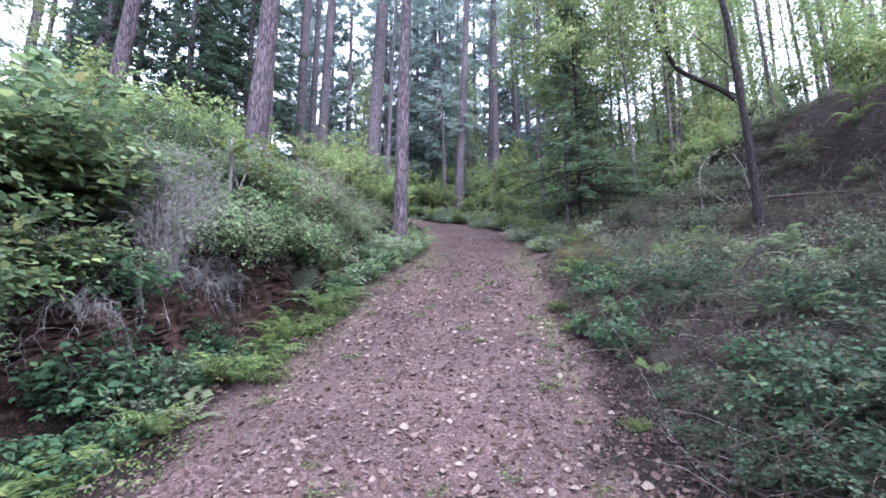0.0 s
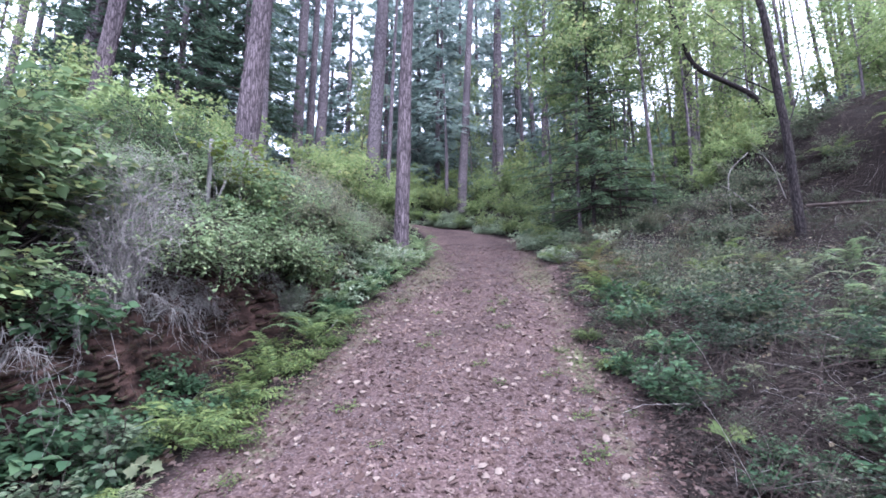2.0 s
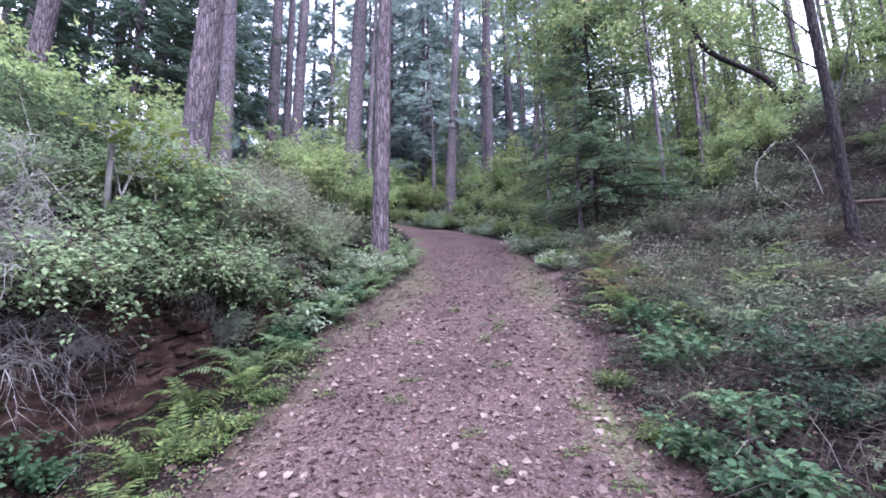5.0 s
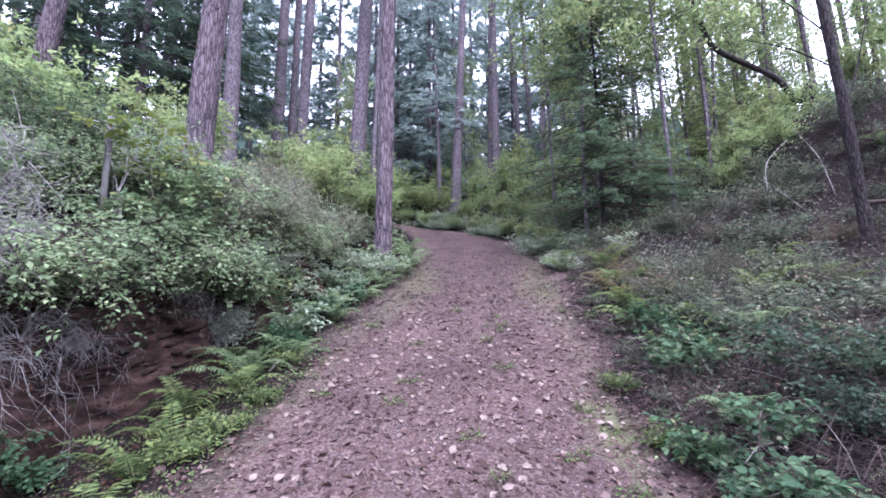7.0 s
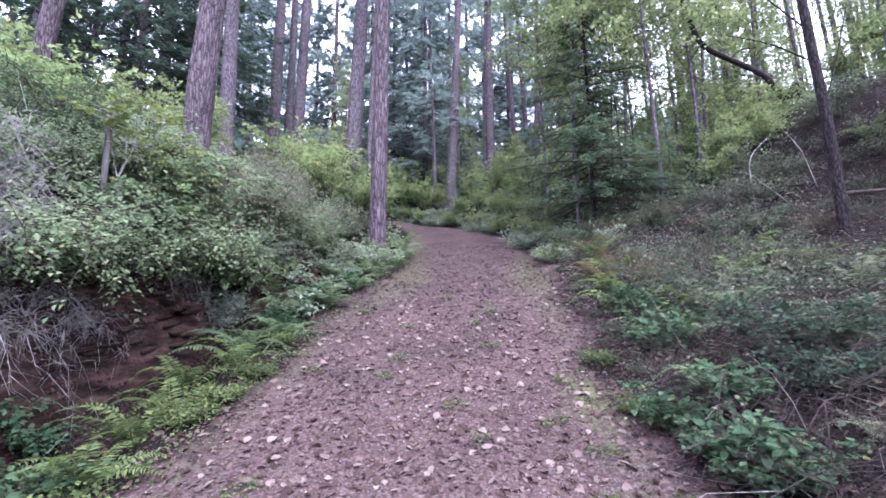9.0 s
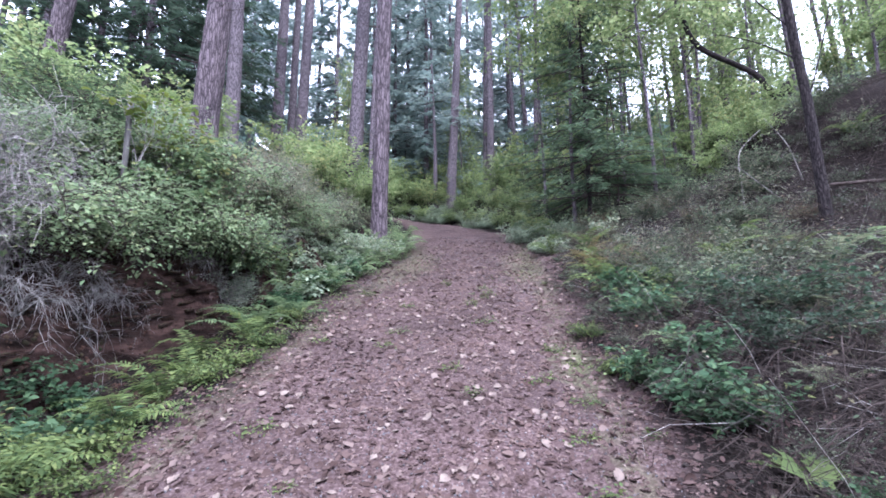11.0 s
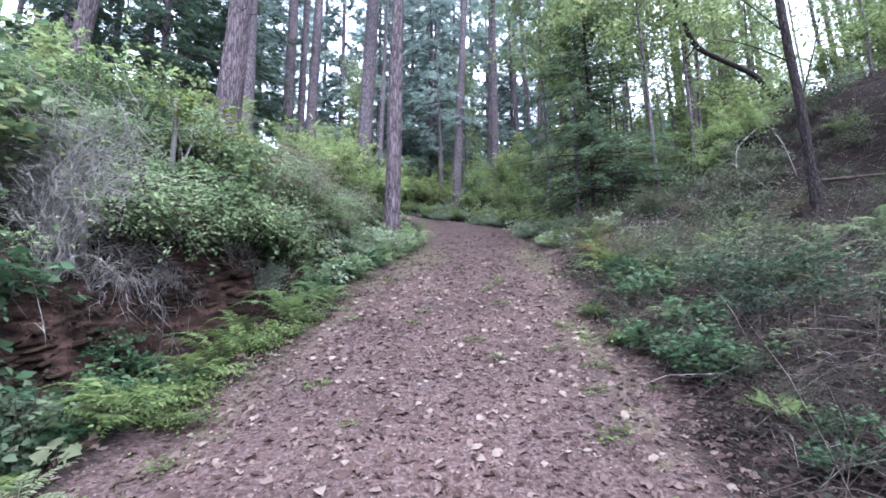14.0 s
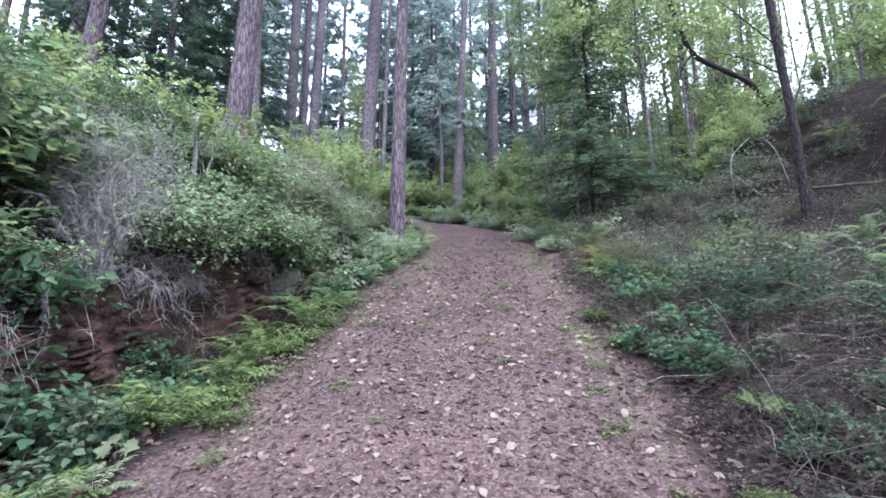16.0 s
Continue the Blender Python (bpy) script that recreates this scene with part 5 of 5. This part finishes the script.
cg = np.random.default_rng(51)
x, y, d = on_ground(cg, 86000, -3.4, 4.0, -3.0, 17.0)
keep = cg.uniform(size=len(x)) < np.interp(d, [-3.4, -2.4, -1.8, -1.2, 1.2, 1.65, 2.1, 2.6, 3.4], [0.05, 0.2, 0.55, 0.85, 0.9, 0.95, 0.7, 0.22, 0.03]) * np.interp(y, [-3, 0.5, 7, 14, 17], [0.5, 1, 1, 0.5, 0.3])
x, y = x[keep], y[keep]
OAK = (LOBED[0] * [0.85, 1, 2.0], LOBED[1])
NARROW = (CURL[0] * [0.55, 1, 1.6], CURL[1])
kind_of = np.array([0, 0, 1, 1, 1, 2, 2])[cg.integers(0, 7, len(x))]
for k, (shape, words) in enumerate([(RAGGED, "fallen brown and tan leaves strewn over the road"), (NARROW, "narrow curled brown leaves strewn over the road"), (OAK, "ragged lobed brown leaves strewn over the road")]):
    u, v = x[np.minimum(kind_of, 2) == k], y[np.minimum(kind_of, 2) == k]
    cover("leaf_litter", words, "leaves", LITTER, cg, u, v, 0.001 + cg.uniform(0, 0.008, len(u)), 0.02 + 0.064 * cg.uniform(size=len(u)) ** 2.4, shape, 1.0, 0.36)
x, y, d = on_ground(cg, 94000, -2.2, 3.4, -2.0, 16.0)
keep = cg.uniform(size=len(x)) < np.interp(np.abs(d), [0, 1.3, 1.9, 2.3], [1, 0.9, 0.5, 0.1]) * np.interp(y, [7, 16], [1, 0.5])
x, y = x[keep], y[keep]
cover("leaf_crumbs", "small broken bits of dead leaf over the road", "leaves", LITTER, cg, x, y, cg.uniform(0.001, 0.006, len(x)), 0.009 + 0.026 * cg.uniform(size=len(x)) ** 2, LEAF2, 1.0, 0.3)
x, y, d = on_ground(cg, 5000, -2.0, 4.2, 10.0, 20.0)
keep = (np.abs(d) < 1.7)
x, y = x[keep], y[keep]
cover("leaf_litter", "fallen brown leaves strewn over the upper road", "leaves", LITTER, cg, x, y, 0.004 + cg.uniform(0, 0.012, len(x)), 0.02 + 0.06 * cg.uniform(size=len(x)) ** 2.5, CURL, 1.0, 0.07)
x, y, d = on_ground(cg, 20000, 1.3, 6.5, -3.0, 11.0)
keep = cg.uniform(size=len(x)) < np.interp(d, [1.4, 2.2], [0, 1])
x, y = x[keep], y[keep]
cover("slope_litter", "dead brown leaves caught on the slope", "leaves", LITTER_DARK, cg, x, y, 0.005 + cg.uniform(0, 0.04, len(x)), 0.015 + 0.04 * cg.uniform(size=len(x)) ** 2, RAGGED, 0.9, 0.6)
x, y, d = on_ground(cg, 60000, 1.3, 13.0, -3.0, 20.0)
keep = (d > 1.75) & (cg.uniform(size=len(x)) < 0.6 + 0.5 * noise2(x, y, 2.4, 7)) & (cg.uniform(size=len(x)) < np.interp(d, [1.7, 2.6, 4.5, 6.5, 9], [0.2, 0.45, 0.4, 0.15, 0.04])) & (cg.uniform(size=len(x)) < np.interp(y, [4.6, 6.2], [0.25, 1]))
x, y = x[keep], y[keep]
cover("slope_cover", "tangled low dull green leaves covering the slope", "undergrowth", LEAF_DULL, cg, x, y, 0.4 * cg.uniform(size=len(x)) ** 1.5, cg.uniform(0.02, 0.06, len(x)))
x, y, d = on_ground(cg, 26000, 1.3, 13.0, -3.0, 16.0)
keep = (d > 1.9) & (cg.uniform(size=len(x)) < 0.55 + 0.6 * noise2(x, y, 1.9, 9)) & (cg.uniform(size=len(x)) < np.interp(d, [5.5, 7.5], [1, 0.06])) & (cg.uniform(size=len(x)) < np.interp(y, [4.6, 6.2], [0.25, 1]))
x, y = x[keep], y[keep]
cover("slope_cover", "rusty and dull low leaves scattered over the slope", "undergrowth", LEAF_RUST, cg, x, y, 0.35 * cg.uniform(size=len(x)) ** 1.6, cg.uniform(0.02, 0.06, len(x)))
x, y, d = on_ground(cg, 40000, 1.3, 9.0, -3.0, 14.0)
keep = (d > 2.0) & (cg.uniform(size=len(x)) < 0.3 + 0.7 * noise2(x, y, 2.8, 6)) & (cg.uniform(size=len(x)) < np.interp(y, [4.6, 6.2], [0.25, 1])) & (d < 7.5)
x, y = x[keep], y[keep]
cover("slope_cover", "dark green creeping leaves over the slope", "undergrowth", LEAF_DARK, cg, x, y, 0.3 * cg.uniform(size=len(x)) ** 1.6, cg.uniform(0.02, 0.055, len(x)))
x, y, d = on_ground(cg, 20000, 2.0, 9.5, 6.2, 14.0)
keep = (d > 2.1) & (d < 7.2) & (cg.uniform(size=len(x)) < 0.35 + 0.8 * noise2(x, y, 1.5, 17)) & (cg.uniform(size=len(x)) < np.interp(d, [2.1, 3, 5.5, 7], [0.3, 1, 0.8, 0.1]))
x, y = x[keep], y[keep]
cover("slope_cover", "pale faded leaves on thin stems over the slope", "undergrowth", LEAF_BEIGE, cg, x, y, 0.08 + 0.4 * cg.uniform(size=len(x)), cg.uniform(0.02, 0.048, len(x)))
x, y, d = on_ground(cg, 42000, -4.4, 0.6, 0.0, 14.0)
keep = (d < -1.55) & (d > -3.0) & (cg.uniform(size=len(x)) < 0.45 + 0.6 * noise2(x, y, 3.0, 8))
x, y = x[keep], y[keep]
cover("verge_cover", "fresh green low herbs along the foot of the bank", "undergrowth", FERN, cg, x, y, 0.1 * cg.uniform(size=len(x)) ** 1.5, cg.uniform(0.015, 0.045, len(x)))
x, y, d = on_ground(cg, 45000, -14.0, 14.0, 13.0, 32.0)
keep = (np.abs(d) > 1.9) & (bend_distance(x, y) > 2.0)
x, y = x[keep], y[keep]
cover("forest_cover", "low green undergrowth below the far trees", "undergrowth", LEAF_FEATHER, cg, x, y, 0.5 * cg.uniform(size=len(x)) ** 1.6, cg.uniform(0.05, 0.12, len(x)))
x, y, d = on_ground(cg, 9000, 1.2, 9.0, 1.0, 13.0)
x, y = x[d > 1.95], y[d > 1.95]
A = np.stack([x, y, ground_z(x, y) + cg.uniform(0, 0.22, len(x))], -1)
B = A + unit(cg.normal(0, 1, A.shape) * [1, 1, 0.25] + [-0.2, 0, 0]) * cg.uniform(0.15, 0.9, len(x))[:, None]
B[:, 2] = np.maximum(B[:, 2], ground_z(B[:, 0], B[:, 1]) + 0.01) + cg.uniform(-0.02, 0.25, len(x))
pick = cg.uniform(size=len(A)) < 0.16
for k, (m, words) in enumerate([(TWIG_GREY, "dry grey twigs tangled over the slope"), (TWIG, "dry brown twigs tangled over the slope")]):
    a, b = A[pick == (k == 0)], B[pick == (k == 0)]
    tagged(mesh_object("dry_twig_tangle", *rods(a, b, cg.uniform(0.0012, 0.0034, len(a)), np.full(len(a), 0.07), cg, 3), m), words, "twigs", kind="stuff")
x, y, d = on_ground(cg, 3600, 1.9, 5.5, 2.0, 7.0)
keep = (d > 2.1) & (cg.uniform(size=len(x)) < np.interp(y, [4.2, 6.5], [1, 0.35]))
x, y = x[keep], y[keep]
A = np.stack([x, y, ground_z(x, y) + 0.02], -1)
B = A + np.stack([cg.normal(-0.25, 0.3, len(A)), cg.normal(-0.1, 0.3, len(A)), cg.uniform(0.05, 0.4, len(A))], -1)
E = B + np.stack([cg.normal(-0.22, 0.2, len(A)), cg.normal(-0.1, 0.2, len(A)), cg.uniform(-0.35, 0.05, len(A))], -1)
E[:, 2] = np.maximum(E[:, 2], ground_z(E[:, 0], E[:, 1]) + 0.01)
r = cg.uniform(0.0012, 0.0034, len(A))
tagged(mesh_object("dry_twig_tangle", *join([rods(A, B, r * 1.2, np.full(len(A), 0.025), cg, 3), rods(B, E, r * 0.8, np.full(len(A), 0.025), cg, 3)]), TWIG), "fine brown bent twigs arching over the slope's foot", "twigs", kind="stuff")
x, y, d = on_ground(cg, 700, -3.9, -2.5, 2.5, 9.5)
A = np.stack([x, y, ground_z(x, y)], -1)
A = A[(off_road(x, y) < -2.5)]
B = A + np.stack([cg.uniform(0.1, 0.45, len(A)), cg.normal(0, 0.2, len(A)), cg.uniform(-0.5, 0.1, len(A))], -1)
B[:, 2] = np.maximum(B[:, 2], ground_z(B[:, 0], B[:, 1]) + 0.01)
tagged(mesh_object("hanging_roots", *rods(A, B, cg.uniform(0.0015, 0.005, len(A)), np.full(len(A), 0.06), cg, 4), TWIG), "thin brown roots hanging over the red bank", "roots", kind="stuff")

# gravel near by; thickened from y = 8 on to brighten the far road
x, y, d = on_ground(cg, 32000, -2.0, 3.0, 1.0, 17.0)
keep = (np.abs(d) < 1.7) & (cg.uniform(size=len(x)) < np.interp(y, [8, 11], [0.12, 0.45]) + 0.9 * np.clip(noise2(x, y, 1.6, 12), 0, 1))
x, y = x[keep], y[keep]
STONE = (np.array([(1, 0, 0), (0, 1, 0), (-1, 0, 0), (0, -1, 0), (0, 0, 0.8), (0, 0, -0.6)]) * 0.5, np.array([(0, 1, 4), (1, 2, 4), (2, 3, 4), (3, 0, 4), (1, 0, 5), (2, 1, 5), (3, 2, 5), (0, 3, 5)]))
GRAVEL = leaf_material("grey_gravel", [(0.0, (0.056, 0.052, 0.057)), (0.5, (0.112, 0.104, 0.115)), (0.9, (0.192, 0.18, 0.197)), (1.0, (0.304, 0.296, 0.312))], rough=0.8, through_light=0.0)
cover("gravel", "fine grey gravel showing through the leaves", "gravel", GRAVEL, cg, x, y, 0.002 + 0 * x, 0.008 + 0.014 * cg.uniform(size=len(x)) ** 2, STONE, 1.0, 0.6)

x, y, d = on_ground(cg, 4500, 6.5, 14.0, 3.0, 14.0)
cover("slope_litter", "dark dead leaves and needles on the steep bank", "leaves", LITTER_DARK, cg, x, y, cg.uniform(0, 0.08, len(x)), 0.02 + 0.06 * cg.uniform(size=len(x)) ** 2, LEAF2, 0.9, 0.6)
x, y, d = on_ground(cg, 3600, 6.5, 13.0, 4.0, 14.0)
A = np.stack([x, y, ground_z(x, y) + cg.uniform(0, 0.15, len(x))], -1)
B = A + unit(cg.normal(0, 1, A.shape) * [1, 1, 0.2] + [-0.5, -0.2, -0.35]) * cg.uniform(0.2, 1.3, len(x))[:, None]
B[:, 2] = np.maximum(B[:, 2], ground_z(B[:, 0], B[:, 1]) + 0.01) + cg.uniform(0, 0.2, len(x))
tagged(mesh_object("dry_twig_tangle", *rods(A, B, cg.uniform(0.002, 0.006, len(x)), np.full(len(x), 0.08), cg, 3), TWIG), "brown roots and twigs on the steep dark bank", "twigs", kind="stuff")
STRAW = leaf_material("dry_grass", [(0.0, (0.065, 0.064, 0.044)), (0.5, (0.146, 0.134, 0.094)), (0.9, (0.259, 0.235, 0.172)), (1.0, (0.367, 0.347, 0.26))], rough=0.7, through_light=0.2)
x, y, d = on_ground(cg, 15000, 1.5, 8.0, 0.0, 14.0)
keep = (d > 1.95) & (cg.uniform(size=len(x)) < 0.9 * np.clip(0.15 + noise2(x, y, 2.2, 14), 0, 1))
x, y = x[keep], y[keep]
A = np.stack([x, y, ground_z(x, y)], -1)
B = A + unit(cg.normal(0, 1, A.shape) * [1, 1, 0.2] + [-0.35, -0.2, 0.9]) * cg.uniform(0.15, 0.6, len(x))[:, None]
tagged(mesh_object("dry_grass", *rods(A, B, cg.uniform(0.001, 0.0028, len(x)), np.full(len(x), 0.05), cg, 2), STRAW), "tufts of dry yellow-brown grass on the slope", "grass", kind="stuff")
x, y, d = on_ground(cg, 30000, -2.6, 3.6, 1.0, 17.0)
w = np.exp(-((np.abs(d) - 1.55) / 0.28) ** 2) * 0.55 + np.exp(-((y - 11.5) / 2.6) ** 2) * np.exp(-((np.abs(d) - 0.95) / 0.45) ** 2) * 0.8
keep = cg.uniform(size=len(x)) < w * np.clip(0.3 + noise2(x, y, 3.1, 15), 0, 1)
x, y = x[keep], y[keep]
A = np.stack([x, y, ground_z(x, y)], -1)
B = A + unit(cg.normal(0, 1, A.shape) * [1, 1, 0.2] + [0, 0, 0.8]) * cg.uniform(0.03, 0.11, len(x))[:, None]
tagged(mesh_object("grass", *rods(A, B, cg.uniform(0.001, 0.002, len(x)), np.full(len(x), 0.012), cg, 1), FERN), "thin short green grass along the road's edges", "grass", kind="stuff")

SLAB = wood_material("red_shale", (0.015, 0.009, 0.0075), (0.078, 0.044, 0.034), 9.0, (1, 1, 2.2), 0.02, moss=(0.04, 0.045, 0.022))
SG = np.random.default_rng(71)


def slab_mesh(g):
    """A flat broken slab with uneven corners."""
    V = np.array([(i, j, k) for i in (-1, 1) for j in (-1, 0, 1) for k in (-1, 1)], float)
    V += g.uniform(-0.3, 0.3, V.shape)
    V[:, 0] *= np.where(V[:, 1] ** 2 > 0.4, 0.75, 1.05)
    quads = [(0, 2, 3, 1), (2, 4, 5, 3), (6, 7, 9, 8), (8, 9, 11, 10), (0, 1, 7, 6), (4, 10, 11, 5), (1, 3, 9, 7), (3, 5, 11, 9), (0, 6, 8, 2), (2, 8, 10, 4)]
    F = [t for a, b, c, e in quads for t in ((a, b, c), (a, c, e))]
    ob = mesh_object("rock_slab", V, np.array(F), SLAB)
    data = ob.data
    bpy.data.objects.remove(ob)
    return data


x, y, d = on_ground(SG, 14000, -4.6, -2.0, 2.4, 9.4)
keep = (d < -2.4) & (ground_z(x, y) - road_z(y) < 1.1)
x, y = x[keep], y[keep]
cover("soil_crumbs", "loose crumbs of red-brown earth and stone on the cut bank", "earth", SLAB, SG, x, y, 0.0 * x, 0.012 + 0.06 * SG.uniform(size=len(x)) ** 3, STONE, 0.6, 0.8)
SLABS = [slab_mesh(SG) for _ in range(8)]
for k in range(300):
    y = SG.uniform(2.6, 8.8)
    xs = np.linspace(-5.0, -2.0, 160) + float(np.interp(y, ROAD_Y, ROAD_X))
    zs = ground_z(xs, np.full(160, y)) - float(road_z(y))
    h = 0.055 * math.floor(SG.uniform(0.5, 13.5)) + 0.022 * SG.uniform(-1, 1)
    hit = np.nonzero(zs > h)[0]
    if not len(hit):
        continue
    x = xs[hit[-1]]
    ob = new("rock_slab", SLABS[k % 8])
    ob.parent = ground
    ob.matrix_basis = pose(x - SG.uniform(0.085, 0.11), y, float(road_z(y)) + h, SG.uniform(4, 14), SG.uniform(-8, 8), SG.uniform(-18, 18)) @ Matrix.Diagonal((SG.uniform(0.07, 0.105), SG.uniform(0.06, 0.22), SG.uniform(0.012, 0.03), 1))

LG = np.random.default_rng(61)


def fallen_leaf_mesh(g, mat):
    """One ovate dead leaf, curled along its midrib, with a short stalk."""
    t = np.linspace(0, 1, 7)
    w = 0.29 * np.sin(np.pi * t ** 0.8) ** 0.8 * (1 + g.uniform(-0.35, 0.35, 7))
    lift = 0.10 * t ** 2 + 0.02
    cl, cr = g.uniform(-0.1, 0.9), g.uniform(0.0, 0.9)
    mid = np.stack([0.05 * np.sin(3 * t), t, lift], -1)
    left = mid + np.stack([-w, 0 * t, cl * w], -1)
    right = mid + np.stack([w, 0 * t, cr * w], -1)
    V = np.concatenate([mid, left, right])
    F = []
    for k in range(6):
        F += [(k, k + 1, 7 + k + 1), (k, 7 + k + 1, 7 + k), (k, 14 + k, 14 + k + 1), (k, 14 + k + 1, k + 1)]
    stalk = tube(np.array([(0, -0.35, 0.03), (0.02, -0.15, 0.01), (0, 0.02, 0.02)]), [0.012, 0.012, 0.014], 3)
    ob = mesh_object("fallen_leaf", *join([(V, np.array(F)), stalk]), mat, smooth=True)
    data = ob.data
    bpy.data.objects.remove(ob)
    return data


LEAF_TAN = leaf_material("tan_leaf", [(0.0, (0.123, 0.086, 0.077)), (0.4, (0.172, 0.129, 0.116)), (0.8, (0.222, 0.176, 0.155)), (1.0, (0.29, 0.24, 0.16))], rough=0.7, through_light=0.15)
LEAF_SHAPES = [fallen_leaf_mesh(LG, LEAF_TAN) for _ in range(6)]
for k in range(290):
    y = 2.4 + 7.0 * LG.uniform() ** 1.2
    x = float(np.interp(y, ROAD_Y, ROAD_X)) + LG.uniform(-1.55, 1.7)
    ob = new("fallen_leaf", LEAF_SHAPES[k % 6])
    ob.matrix_basis = pose(x, y, gz1(x, y) + 0.006, 16.7 + LG.uniform(-12, 12), LG.uniform(-16, 16), 0) @ pose(0, 0, 0, 0, 0, LG.uniform(0, 360)) @ Matrix.Scale(LG.uniform(0.045, 0.095), 4)
    tagged(ob, "pale tan fallen leaf lying on the road", "leaf", "pale fallen leaves")

# ---- single things ----
px, py = -3.62, 7.05
pz = gz1(px, py)
post = thing("fence_post", px, py, pz, "weathered grey wooden fence post in the shrubs", "post")
C = branch_curve([(0, 0, -0.3), (0.01, 0, 0.4), (0.0, 0.01, 5.16 - pz)], 12)
mesh_object("pole", *tube(C, np.full(12, 0.034), 10, 0.05, 4), POST_WOOD, post, smooth=True)
wire = branch_curve([(0.02, 0, 5.05 - pz), (-0.5, 0.9, 4.98 - pz), (-1.1, 2.0, 5.2 - pz), (-2.1, 4.6, 6.4 - pz)], 24)
mesh_object("wire", *tube(wire, np.full(24, 0.008), 4), TWIG_GREY, post, "rusted grey fence wire")


def fallen_stick(x0, y0, z0, x1, y1, z1, r, label, mat=TWIG_GREY, name="fallen_branch", mid=(0, 0, 0)):
    ob = new(name)
    A, B = np.array([x0, y0, gz1(x0, y0) + z0]), np.array([x1, y1, gz1(x1, y1) + z1])
    ob.location = A
    tagged(ob, label, "branch", "fallen branches")
    C = branch_curve([(0, 0, 0), (B - A) * 0.5 + np.array(mid), B - A], 12)
    mesh_object("stick", *tube(C, np.linspace(r, r * 0.55, 12), 7, 0.06, int(abs(x0 * 10))), mat, ob, smooth=True)
    return ob


fallen_stick(7.3, 9.75, 0.45, 8.4, 8.6, 0.12, 0.035, "fallen grey-brown branch lying across the slope", TWIG)
fallen_stick(7.0, 10.6, 0.1, 6.3, 10.9, 0.95, 0.01, "pale bent dead branch sticking up", mid=(-0.35, 0, 0.35))
fallen_stick(7.7, 10.8, 0.1, 7.1, 10.9, 1.7, 0.009, "pale thin dead branch sticking up", mid=(0.12, 0, 0.1))
fallen_stick(6.5, 10.9, 0.05, 7.35, 11.4, 1.1, 0.01, "pale bent dead branch sticking up", mid=(-0.3, 0, 0.35))
fallen_stick(2.9, 5.6, 0.12, 3.9, 5.2, 0.3, 0.009, "brown dead stick in the brambles", TWIG, mid=(0, 0, 0.15))
fallen_stick(2.6, 4.7, 0.05, 3.9, 4.3, 0.25, 0.009, "brown dead stick in the brambles", TWIG, mid=(0, 0, 0.12))
fallen_stick(-1.78, 7.25, 0.03, -1.68, 7.45, 0.12, 0.012, "short broken pale stick at the road's edge")
# bare canes arching over the foot of the slope
kg = np.random.default_rng(95)
for k in range(30):
    x, y = kg.uniform(2.3, 4.3), kg.uniform(2.9, 5.9)
    a, L = kg.uniform(2.2, 4.4), kg.uniform(0.5, 1.3)
    fallen_stick(x, y, 0.02, x + L * math.cos(a), y + L * math.sin(a), kg.uniform(0.02, 0.15), kg.uniform(0.003, 0.0065), "thin bare bramble cane arching over the slope", TWIG, "bramble_cane", (0, 0, kg.uniform(0.15, 0.4)))
